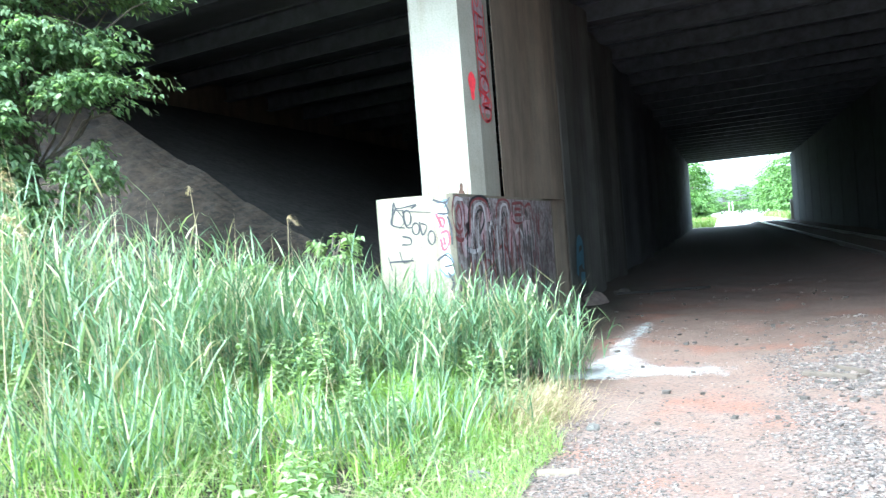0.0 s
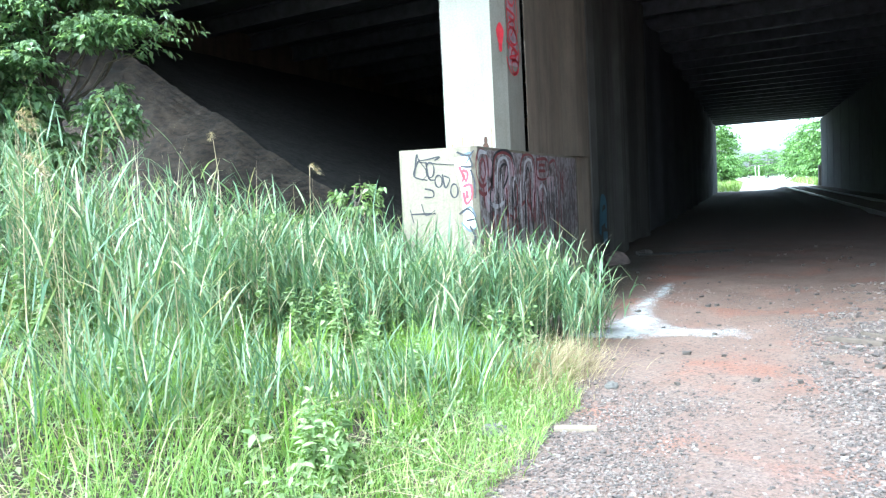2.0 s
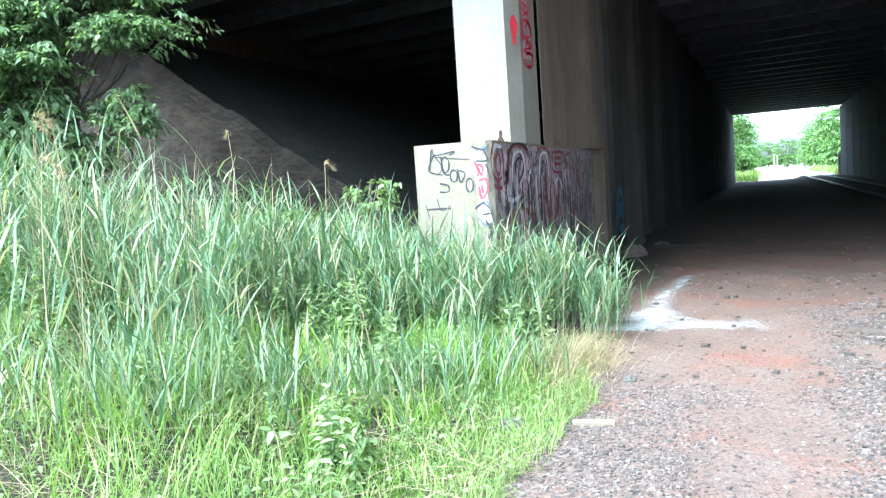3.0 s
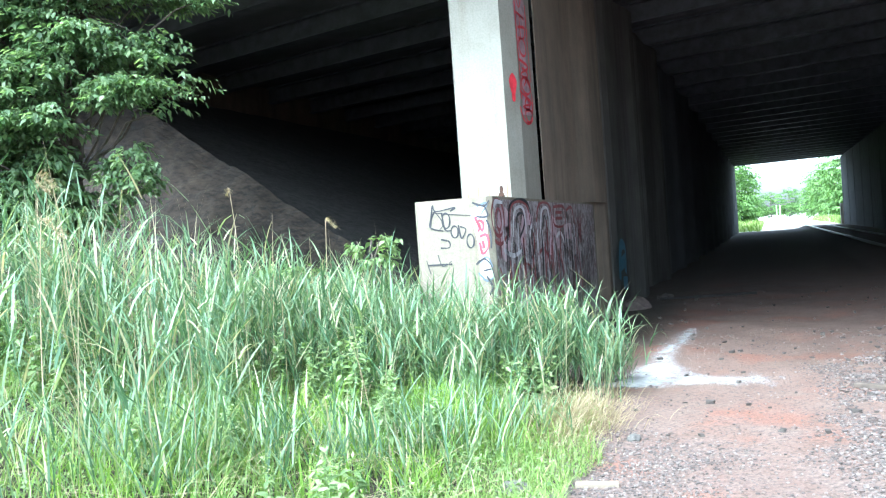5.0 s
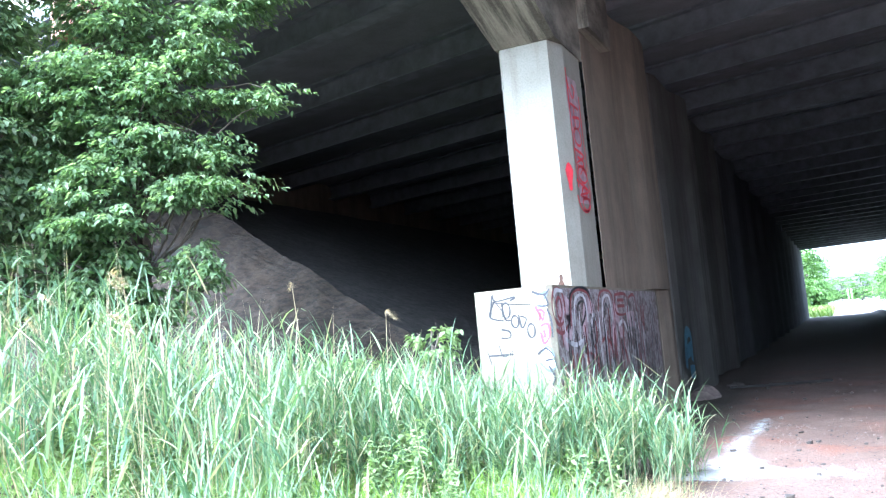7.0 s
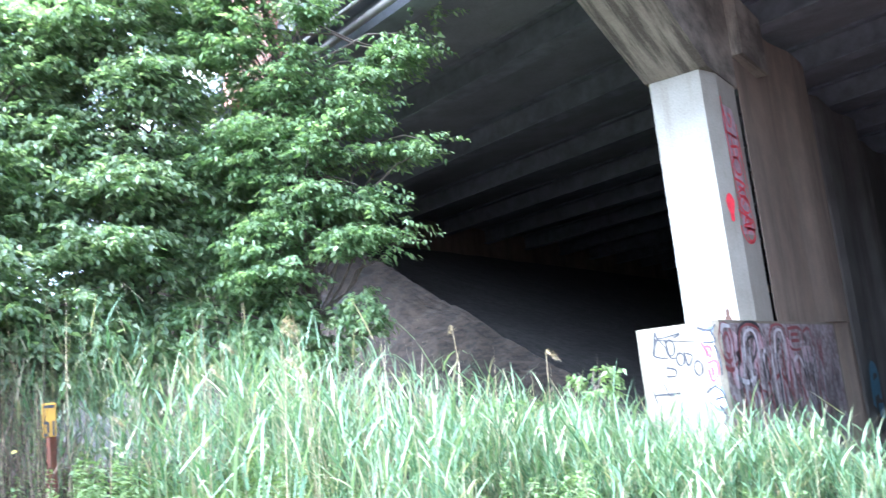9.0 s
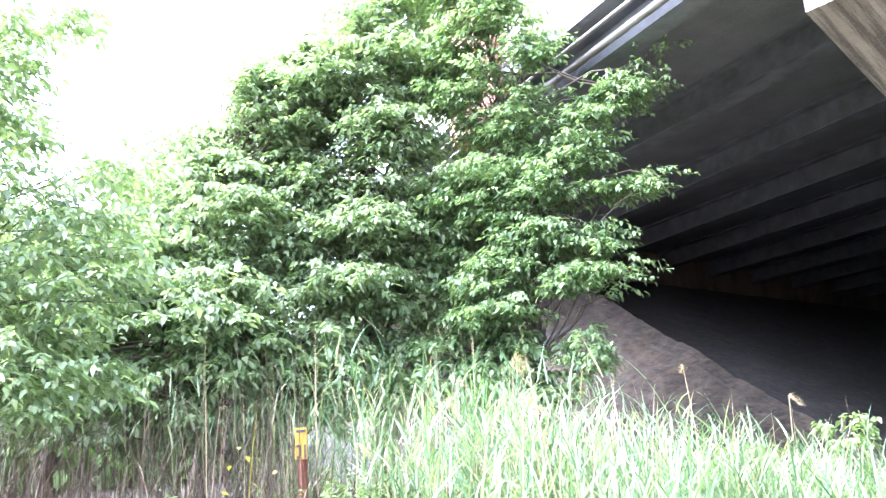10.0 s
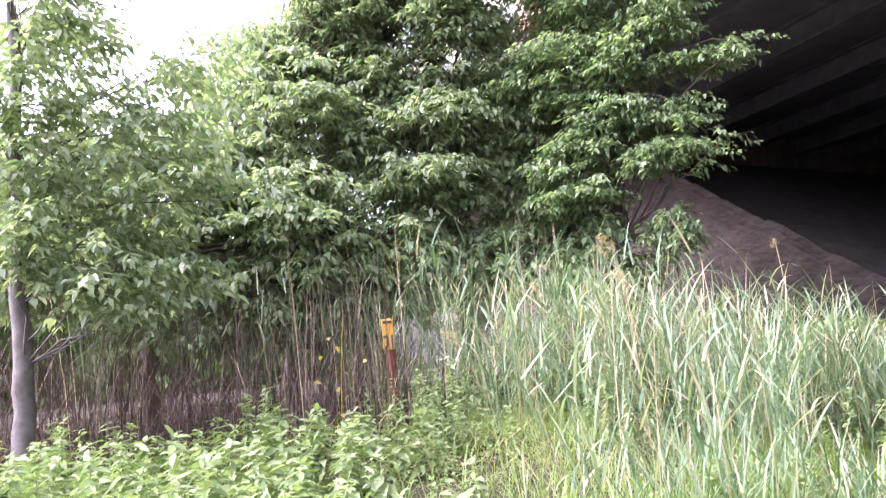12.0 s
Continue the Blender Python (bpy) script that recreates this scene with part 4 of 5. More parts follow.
    # slim tree close by, its thin branches reach across
    tree("young_tree", [(-8.72, 2.05, g(-8.72, 2.05) - 0.1), (-8.69, 2.07, 2.2), (-8.66, 2.1, 3.5), (-8.5, 2.1, 6.4)],
         [((-8.5, 2.4, 4.5), (0.6, 0.6, 0.8), 0.35), ((-8.2, 3.0, 3.3), (0.6, 0.8, 0.5), 0.5), ((-8.4, 2.5, 2.95), (0.6, 0.7, 0.4), 0.4), ((-8.4, 3.3, 3.9), (0.5, 0.7, 0.35), 0.3), ((-8.5, 2.1, 3.7), (0.4, 0.4, 0.5), 0.25), ((-8.3, 3.7, 4.5), (0.4, 0.5, 0.25), 0.15), ((-8.35, 2.3, 5.2), (0.5, 0.5, 0.5), 0.35), ((-8.3, 2.0, 4.2), (0.3, 0.4, 0.6), 0.25), ((-8.3, 2.0, 3.0), (0.3, 0.4, 0.4), 0.25), ((-8.4, 2.6, 6.0), (0.6, 0.9, 0.5), 0.3), ((-8.1, 2.9, 2.5), (0.5, 0.9, 0.3), 0.4)],
         100, 0.10, LEAF_VINE, BARK_PALE, "slim tree with a grey trunk and thin arching branches", 11, spray=0.4, twigs=4, per_twig=9, trunk_r=0.09, arc=0.03, limb=0.5,
         extra=[(-7.46, 3.82, 4.65), (-7.6, 3.4, 4.3), (-7.8, 3.34, 4.26), (-7.78, 2.83, 2.4), (-7.7, 3.6, 3.5), (-7.8, 3.2, 3.0), (-7.6, 3.6, 3.9), (-7.6, 3.9, 3.2)])




build_trees()


def build_far_woods():
    """Trees past the far portal and on the skyline."""
    for x, y, h, w, seed in ((-5.6, 150, 13, 4.6, 21), (-5.6, 190, 12, 5, 22), (-8.5, 128, 14, 6, 23), (12.0, 145, 13, 5.0, 24), (12.4, 185, 14, 5.5, 25),
                             (12.6, 235, 13, 6, 26), (1.5, 420, 13, 9, 27), (-9, 300, 14, 8, 28), (17, 330, 17, 9, 29), (9.0, 400, 14, 8, 30), (-6, 410, 13, 9, 32)):
        tree("woodland_tree", [(x, y, 0), (x, y, h * 0.45), (x, y, h * 0.9)],
             [((x, y, h * 0.5), (w * 0.7, w * 0.7, h * 0.48), 0.6), ((x, y, h * 0.24), (w * 0.8, w * 0.8, h * 0.24), 0.4)], 170, 0.6, LEAF_FAR, BARK,
             "full green woodland tree beside the railway line", seed, spray=2.0, twigs=5, per_twig=7, trunk_r=0.3, group="trees past the bridge")
    n = 40000
    r = np.random.default_rng(31)
    ang = r.uniform(radians(48), radians(112), n)
    d = r.uniform(26, 48, n)
    x, y = -d * np.sin(ang), d * np.cos(ang)
    z = r.uniform(0, 1, n) ** 0.8 * (5.5 + 2.0 * np.sin(ang * 9) + np.sin(ang * 23))
    L = r.uniform(0.4, 0.8, n)
    v, q = leaves(np.stack([x, y, z + 0.5], -1), r.uniform(0, 6.28, n), r.normal(0.5, 0.5, n), L, L * 0.6)
    stuff("far_woods", v, q, LEAF_FAR, "distant green wood behind the bank", "woods")
    # grassy verges by the far track
    n = 5000
    x = np.concatenate([r.uniform(-10, -1.2, n), r.uniform(6.5, 14, n)])
    y = r.uniform(98, 160, 2 * n)
    L = r.uniform(0.4, 1.4, 2 * n)
    v, q = blades(np.stack([x, y, np.zeros(2 * n)], -1), r.uniform(0, 6.28, 2 * n), L, L * 0.12, r.uniform(0, 0.4, 2 * n), r.uniform(0.2, 1, 2 * n), 2)
    stuff("verge_grass", v, q, GRASS, "sunlit grass verges past the far opening", "grass")


build_far_woods()

gantry = tagged(new("signal_gantry"), "pale steel signal gantry over the distant track", "signal gantry")
for gx_ in (2.4, 3.4):
    part("post", box(bmesh.new(), gx_ - 0.09, gx_ + 0.09, 279.9, 280.1, 0, 4.4, 0.03), LITTER_WHITE, gantry)
part("beam", box(bmesh.new(), -0.6, 5.4, 279.9, 280.1, 4.4, 4.6, 0.03), STONE, gantry)


# ---------------------------------------------------------------- dead brush, plumes, marker post
def build_brush():
    n = 3000
    a, d = np.radians(RNG.uniform(58, 92, n)), RNG.uniform(8.4, 12.2, n)
    x, y = -0.7 - d * np.sin(a), 0.95 + d * np.cos(a)
    z = ground_z(x, y)
    h = RNG.uniform(0.7, 2.1, n)
    v, q = blades(np.stack([x, y, z - 0.02], -1), RNG.uniform(0, 6.28, n), h, RNG.uniform(0.004, 0.010, n), np.abs(RNG.normal(0, 0.5, n)), RNG.normal(0.15, 0.7, n), 4, 0.7)
    stuff("dead_brush", v, q, BRUSH, "tangled thicket of dead brown stems", "brush")


BRUSH = foliage("dead_brown_stem", [(0.0, (0.035, 0.023, 0.018)), (0.8, (0.10, 0.067, 0.05)), (1.0, (0.28, 0.21, 0.15))], 0.9, 0.1)
build_brush()


def build_leaf_litter():
    n = 20000
    a, d = np.radians(RNG.uniform(48, 98, n)), RNG.uniform(7.2, 15, n)
    x, y = -0.7 - d * np.sin(a), 0.95 + d * np.cos(a)
    L = RNG.uniform(0.04, 0.11, n)
    v, q = leaves(np.stack([x, y, ground_z(x, y) + RNG.uniform(0.005, 0.06, n)], -1), RNG.uniform(0, 6.28, n), RNG.normal(0, 0.3, n), L, L * RNG.uniform(0.35, 0.7, n))
    stuff("leaf_litter", v, q, BRUSH, "brown fallen leaves under the dead stems", "leaf litter")


build_leaf_litter()


def reed_plume(x, y, top, lean, heading, size):
    """A flowering reed: a dry stem and a drooping feathery head."""
    z = ground_at(x, y)
    ob = tagged(new("reed_plume"), "dry reed stem with a feathery tan seed head", "reed plume", "reed plumes")
    h = top - z
    f = np.linspace(0, 1, 8)
    off = lean * f ** 2
    line = np.stack([x + np.cos(heading) * off, y + np.sin(heading) * off, z + h * f], -1)
    tube("stem", line, np.linspace(0.006, 0.003, 8), REED_DRY, ob, 5)
    n = 110
    k = RNG.uniform(0, 1, n)
    b = line[-1] + np.stack([np.cos(heading) * 0.5 * size * k, np.sin(heading) * 0.5 * size * k, size * (0.15 - k) * 0.55], -1)
    v, q = blades(b, heading + RNG.normal(0, 1.0, n), size * RNG.uniform(0.2, 0.5, n), np.full(n, 0.008), RNG.uniform(0.6, 1.6, n), RNG.uniform(0.5, 1.4, n), 3)
    part_mesh("seed_head", quads_mesh("seed_head", v, q, PLUME), ob)


for p in ((-5.0, 9.1, 2.06, 0.05, 0.4, 0.20), (-6.3, 9.5, 2.54, 0.22, 2.6, 0.15), (-7.8, 7.9, 2.66, 0.1, 0.2, 0.28), (-6.75, 6.9, 1.98, 0.05, 0.3, 0.28),
          (-7.75, 5.7, 1.84, 0.06, 0.3, 0.24), (-7.05, 7.2, 2.64, 0.1, 0.5, 0.28), (-5.3, 5.55, 2.1, 0.08, 0.4, 0.26), (-7.2, 6.4, 2.2, 0.1, 0.0, 0.22), (-8.0, 7.2, 2.5, 0.1, 0.8, 0.20)):
    reed_plume(*p)

marker = tagged(new("marker_post"), "rusty red post with a yellow numbered tag among reeds", "marker post")
mz = ground_at(-8.94, 5.82)
part("post", box(bmesh.new(), -8.98, -8.90, 5.79, 5.87, mz - 0.1, 1.82, 0.012), REDWOOD, marker)
mtag = part("tag", box(bmesh.new(), -0.065, 0.065, -0.012, 0.012, -0.17, 0.17, 0.01), YELLOW, marker, "yellow tag with black marks")
mtag.location, mtag.rotation_euler = (-8.88, 5.78, 1.9), (0, 0, radians(57))
for k, (a, b, c, d) in enumerate(((-0.055, -0.01, -0.16, -0.13), (-0.02, 0.0, -0.13, -0.02), (-0.055, -0.01, -0.04, -0.01), (0.03, 0.05, -0.16, -0.01), (-0.05, 0.05, 0.12, 0.15))):
    part("mark", box(bmesh.new(), a, b, -0.016, -0.0125, c, d), PAINT_BLACK, mtag)

# a wilted yellow creeper by the marker
yb = [leaves(np.array([[-8.0 + RNG.normal(0, 0.1), 4.65 + RNG.normal(0, 0.1), 0.85 + 0.08 * k]]), np.array([RNG.uniform(0, 6.28)]), np.array([RNG.uniform(0.2, 1.2)]), np.array([RNG.uniform(0.05, 0.1)]), np.array([0.05])) for k in range(14)]
yv, yq = join_arrays(yb + [blades(np.array([[-8.0, 4.65, ground_at(-8.0, 4.65)]]), np.array([0.5]), np.array([1.5]), np.array([0.01]), np.array([0.05]), np.array([0.1]), 4, 0.8)])
tagged(new("yellow_creeper", quads_mesh("yellow_creeper", yv, yq, YELLOW_LEAF)), "wilting yellow creeper climbing a dry stem", "creeper")

# brick pier at the end of the parapet
part("brick_pylon", skew_box(bmesh.new(), -11.6, -9.9, 8.75, 9.3, 7.1, 9.9), BRICK, bridge, "red brick end pier behind the trees")


# ---------------------------------------------------------------- stones, wood and litter on the ground
def stones_mesh(x, y, size, mat, name, sink=0.3):
    n = len(x)
    c = np.array([[-1, -1, -1], [1, -1, -1], [1, 1, -1], [-1, 1, -1], [-1, -1, 1], [1, -1, 1], [1, 1, 1], [-1, 1, 1]], float)
    sh = RNG.uniform(0.5, 1.0, (n, 1, 3)) * [1, 1, 0.6]
    p = (c[None] * RNG.uniform(0.55, 1.0, (n, 8, 1)) + RNG.normal(0, 0.14, (n, 8, 3))) * sh * size[:, None, None] * 0.5
    t = RNG.uniform(0, 6.28, n)
    rx = p[..., 0] * np.cos(t)[:, None] - p[..., 1] * np.sin(t)[:, None]
    ry = p[..., 0] * np.sin(t)[:, None] + p[..., 1] * np.cos(t)[:, None]
    z = ground_z(x, y) + size * 0.3 * (1 - sink * 1.6)
    v = np.stack([rx + x[:, None], ry + y[:, None], p[..., 2] + z[:, None]], -1).reshape(-1, 3)
    f = np.array([[0, 3, 2, 1], [4, 5, 6, 7], [0, 1, 5, 4], [1, 2, 6, 5], [2, 3, 7, 6], [3, 0, 4, 7]])
    q = (f[None] + (np.arange(n) * 8)[:, None, None]).reshape(-1, 4)
    return quads_mesh(name, v, q, mat, smooth=False)


def ballast_material():
    m, n, l, b = material("mixed_gravel", 0.9)
    g = n.new("ShaderNodeNewGeometry")
    c = ramp(n, l, g.outputs["Random Per Island"], [(0.0, (0.025, 0.021, 0.02)), (0.3, (0.075, 0.061, 0.056)), (0.6, (0.135, 0.092, 0.075)), (0.88, (0.185, 0.15, 0.135)), (1.0, (0.28, 0.25, 0.23))])
    c = mix(n, l, 0.35, c, ramp(n, l, noise_tex(n, l, coords(n, l), 60, 4), [(0.3, (0.055, 0.044, 0.04)), (0.7, (0.22, 0.182, 0.163))]))
    l.new(c, b.inputs["Base Color"])
    return m


GRAVEL = ballast_material()


def build_gravel():
    n = 130000
    x, y = RNG.uniform(-2.2, 4.6, n), 4.0 + 11.0 * RNG.uniform(0, 1, n) ** 1.3
    drift = np.array([noise.noise(Vector((a * 0.8, b * 0.8, 4))) + 0.5 * noise.noise(Vector((a * 2.3, b * 2.3, 7))) for a, b in zip(x, y)])
    verge = smooth((-0.75 + 0.5 * drift - x) / 0.35) * smooth((8.3 - y + 0.6 * drift) / 0.9)
    shoulder = smooth((x + 0.28 + 0.5 * drift - 0.06 * (y - 9)) / 0.3) * smooth((12.2 - y + 1.2 * drift) / 0.8)
    p = 0.03 + 0.07 * smooth((9 - y) / 2) + 0.9 * verge + 0.85 * shoulder * smooth((drift + 0.45) / 0.3) + 0.16 * smooth((x - 0.5) / 2) * smooth((14.5 - y) / 2)
    k = RNG.uniform(0, 1, n) < p
    x, y = x[k], y[k]
    size = RNG.uniform(0.010, 0.030, len(x)) * (1 + 1.0 * smooth((x + 0.4) / 1.2)) * (1 + 0.5 * (RNG.uniform(0, 1, len(x)) < 0.08))
    tagged(new("gravel", stones_mesh(x, y, size, GRAVEL, "gravel")), "loose grey gravel and ballast on the dirt", "gravel", kind="stuff")
    n = 140
    x, y = RNG.uniform(-2.6, 1.6, n), RNG.uniform(8, 22, n)
    tagged(new("scattered_stones", stones_mesh(x, y, RNG.uniform(0.03, 0.10, n), STONE_DARK, "scattered_stones")), "stray stones on the dark dirt floor", "stones", kind="stuff")


build_gravel()


def rock(name, x, y, size, mat, label, flat=0.6, seed=1):
    bm = bmesh.new()
    bmesh.ops.create_icosphere(bm, subdivisions=2, radius=1)
    for v in bm.verts:
        k = 1 + 0.55 * noise.noise(v.co * 1.6 + Vector((seed * 3.7, 0, 0))) + 0.2 * noise.noise(v.co * 4 + Vector((0, seed, 0)))
        v.co = Vector((v.co.x * size[0], v.co.y * size[1], v.co.z * size[2])) * k
    me = bpy.data.meshes.new(name)
    bm.to_mesh(me)
    bm.free()
    me.materials.append(mat)
    ob = tagged(new(name, me), label, "rock")
    ob.location = (x, y, ground_at(x, y) + size[2] * 0.35)
    return ob


rock("rock", -3.24, 19.1, (0.27, 0.2, 0.2), STONE_PINK, "broken concrete lump at the foot of the pier", seed=2)
rock("rock", -2.3, 6.65, (0.12, 0.08, 0.06), STONE, "pale grey stone in the grass", seed=4)
rock("rock", -1.7, 8.2, (0.06, 0.05, 0.04), STONE, "small dark stone on the dirt", seed=5)
rock("rock", -2.9, 21.6, (0.2, 0.16, 0.09), STONE_DARK, "dark stone beside the pier", seed=6)


def plank(x, y, length, width, thick, turn, mat, label, tilt=0):
    bm = box(bmesh.new(), -length / 2, length / 2, -width / 2, width / 2, 0, thick, thick * 0.2)
    for v in bm.verts:
        v.co.y *= 1 - 0.35 * abs(v.co.x / length) + 0.08 * math.sin(v.co.x * 31)
    ob = part("wood_scrap", bm, mat)
    ob.location, ob.rotation_euler = (x, y, ground_at(x, y) + 0.004), (0, tilt, turn)
    return tagged(ob, label, "wood scrap")


plank(-1.76, 6.9, 0.30, 0.10, 0.03, 0.15, PALE_WOOD, "bleached scrap of wood on the gravel's edge")
plank(0.4, 10.2, 0.55, 0.09, 0.05, -0.5, TIMBER, "dark rotten stick lying on the dirt")
plank(0.62, 10.35, 0.4, 0.06, 0.05, -0.9, TIMBER, "short dark broken stick on the dirt")
plank(-1.9, 21.2, 2.2, 0.10, 0.06, 0.35, SOAKED, "long dark timber lying along the pier")


def powder_spill():
    """White powder poured out: a pool thinning to its edges, with a tail running under the deck."""
    spine = [(-2.4, 10.45, 0.25), (-2.05, 10.75, 0.45), (-1.85, 11.2, 0.45), (-1.9, 11.9, 0.24), (-1.93, 12.8, 0.2), (-1.88, 13.8, 0.2), (-1.80, 14.8, 0.2), (-1.83, 15.6, 0.12)]
    x = np.arange(-3.0, -0.2, 0.05)
    y = np.arange(9.9, 16.2, 0.07)
    X, Y = np.meshgrid(x, y, indexing="ij")
    cover = np.zeros_like(X)
    for (ax, ay, aw), (bx, by, bw) in zip(spine, spine[1:]):
        f = np.clip(((X - ax) * (bx - ax) + (Y - ay) * (by - ay)) / ((bx - ax) ** 2 + (by - ay) ** 2), 0, 1)
        d = np.hypot(X - ax - f * (bx - ax), Y - ay - f * (by - ay)) / (aw + f * (bw - aw))
        cover = np.maximum(cover, np.clip(1.05 - d, 0, 1) * (0.27 if ay > 11.5 else 0.5))
    skirt = np.clip(1 - np.hypot((X + 1.45) / 1.1, (Y - 10.95) / 0.5), 0, 1) * 0.36
    cover = np.maximum(cover, skirt)
    v = np.stack([X, Y, ground_z(X, Y) + 0.006], -1).reshape(-1, 3)
    a, b = np.meshgrid(np.arange(len(x) - 1), np.arange(len(y) - 1), indexing="ij")
    k = len(y)
    q = np.stack([a * k + b, (a + 1) * k + b, (a + 1) * k + b + 1, a * k + b + 1], -1).reshape(-1, 4)
    q = q[(cover.ravel()[q] > 0.02).any(1)]
    me = quads_mesh("powder_spill", v, q, POWDER)
    me.attributes.new("thickness", "FLOAT", "POINT").data.foreach_set("value", cover.ravel().astype(np.float32))
    return tagged(new("powder_spill", me), "white powder spilled across the reddish dirt", "powder spill")


powder_spill()

litter = part("paper_scrap", box(bmesh.new(), -0.06, 0.06, -0.04, 0.04, 0, 0.02, 0.008), LITTER_WHITE)
litter.location = (-4.6, 5.85, ground_at(-4.6, 5.85))
tagged(litter, "crumpled white scrap of litter in the grass", "litter")


# ---------------------------------------------------------------- graffiti
def ribbon(points, width, place):
    """A flat painted stroke; place(u, v) puts it on its face."""
    p = np.asarray(points, float)
    t = np.linspace(0, len(p) - 1, (len(p) - 1) * 5 + 1)
    k = np.minimum(t.astype(int), len(p) - 2)
    f = (t - k)[:, None]
    pm, pn = p[np.maximum(k - 1, 0)], p[np.minimum(k + 2, len(p) - 1)]
    a, b = p[k], p[k + 1]
    c = 0.5 * ((2 * a) + (b - pm) * f + (2 * pm - 5 * a + 4 * b - pn) * f ** 2 + (3 * a - pm - 3 * b + pn) * f ** 3)
    d = np.gradient(c, axis=0)
    d /= np.linalg.norm(d, axis=1)[:, None] + 1e-9
    s = np.stack([-d[:, 1], d[:, 0]], -1) * width / 2 * (1 + 0.25 * np.sin(t * 2.3))[:, None]
    v = np.array([place(*uv) for pair in zip(c - s, c + s) for uv in pair])
    i = np.arange(len(c) - 1) * 2
    return v, np.stack([i, i + 1, i + 3, i + 2], -1)


def tag_paint(strokes, width, place, mat, parent, label):
    v, q = join_arrays([ribbon(s, width, place) for s in strokes])
    return part_mesh("graffiti", quads_mesh("graffiti", v, q, mat, smooth=False), parent, label)


def front_face(lift):
    return lambda u, v: (-4.49 + u, 10.516 + 0.02 * (u - 0.02) / 0.87 - lift, 2.225 - v)


def side_face(lift, x=-3.54):
    return lambda u, v: (x + lift, u, v)


def loop(cx, cy, rx, ry, a0=0.0, a1=6.6, k=9):
    return [(cx + rx * math.cos(a0 + (a1 - a0) * f / k), cy + ry * math.sin(a0 + (a1 - a0) * f / k)) for f in range(k + 1)]


tag_paint([[(0.18, 0.30), (0.22, 0.05), (0.26, 0.12), (0.50, 0.09), (0.44, 0.13)], [(0.24, 0.12), (0.17, 0.30), (0.34, 0.36)],
           loop(0.38, 0.24, 0.05, 0.09), [(0.33, 0.14), (0.36, 0.34), (0.44, 0.36)], loop(0.48, 0.38, 0.045, 0.07), [(0.53, 0.30), (0.56, 0.46), (0.62, 0.36), (0.55, 0.32)],
           loop(0.67, 0.50, 0.045, 0.08), [(0.30, 0.46), (0.40, 0.49), (0.40, 0.56), (0.29, 0.56)], [(0.12, 0.76), (0.42, 0.76)]],
          0.017, front_face(0.002), PAINT_BLACK, plinth, "black spray-painted scrawl")
tag_paint([[(0.76, 0.10), (0.80, 0.30), (0.82, 0.60), (0.84, 0.95)]], 0.15, front_face(0.001), PAINT_WHITE, plinth, "white ground under the red letters")
tag_paint([[(0.74, 0.22), (0.79, 0.34), (0.77, 0.40)], [(0.78, 0.26), (0.84, 0.30), (0.82, 0.40), (0.79, 0.30)], [(0.78, 0.46), (0.87, 0.44), (0.88, 0.58), (0.81, 0.66), (0.78, 0.52)], [(0.82, 0.50), (0.83, 0.60)]],
          0.03, front_face(0.002), PAINT_RED, plinth, "red spray-painted letters")
tag_paint([[(0.20, 0.13), (0.45, 0.17), (0.72, 0.20)], [(0.23, 0.10), (0.34, 0.27), (0.27, 0.36)], [(0.25, 0.64), (0.30, 0.78), (0.42, 0.72)], [(0.10, 0.70), (0.14, 0.86)]],
          0.009, front_face(0.003), PAINT_BLACK, plinth, "thin grey-black pen lines")
tag_paint([[(0.77, 0.10), (0.90, 0.07), (0.82, 0.20)], [(0.76, 0.76), (0.86, 0.70), (0.92, 0.82)], [(0.74, 0.88), (0.84, 0.98), (0.92, 0.94)]], 0.022, front_face(0.003), PAINT_SLATE, plinth, "grey-blue spray strokes")
tag_paint([[(0.72, 0.05), (0.86, 0.10), (0.93, 0.04)], [(0.76, 0.22), (0.90, 0.22), (0.86, 0.08)], [(0.88, 0.26), (0.92, 0.40), (0.92, 0.60)], [(0.72, 0.78), (0.82, 0.72), (0.90, 0.80), (0.93, 0.95)], [(0.80, 0.86), (0.92, 0.84)], [(0.84, 0.92), (0.90, 1.05), (0.86, 1.15)]],
          0.02, front_face(0.004), PAINT_BLACK, plinth, "black outline strokes")


def layered_paint():
    m, n, l, b = material("layered_faded_graffiti", 0.8)
    v = coords(n, l, (1, 1.2, 1.0))
    c = ramp(n, l, noise_tex(n, l, v, 4.2, 7, 0.7), [(0.30, (0.07, 0.06, 0.065)), (0.42, (0.18, 0.14, 0.135)), (0.50, (0.38, 0.35, 0.36)), (0.58, (0.15, 0.095, 0.095)), (0.70, (0.32, 0.28, 0.28))])
    runs = noise_tex(n, l, coords(n, l, (9, 9, 0.6)), 1.0, 6, 0.7)
    c = mix(n, l, ramp(n, l, runs, [(0.48, (0, 0, 0)), (0.66, (0.75,) * 3)]), c, (0.07, 0.055, 0.05))
    c = mix(n, l, ramp(n, l, noise_tex(n, l, v, 30, 3), [(0.62, (0, 0, 0)), (0.72, (0.6,) * 3)]), c, (0.36, 0.34, 0.34))
    l.new(c, b.inputs["Base Color"])
    return m


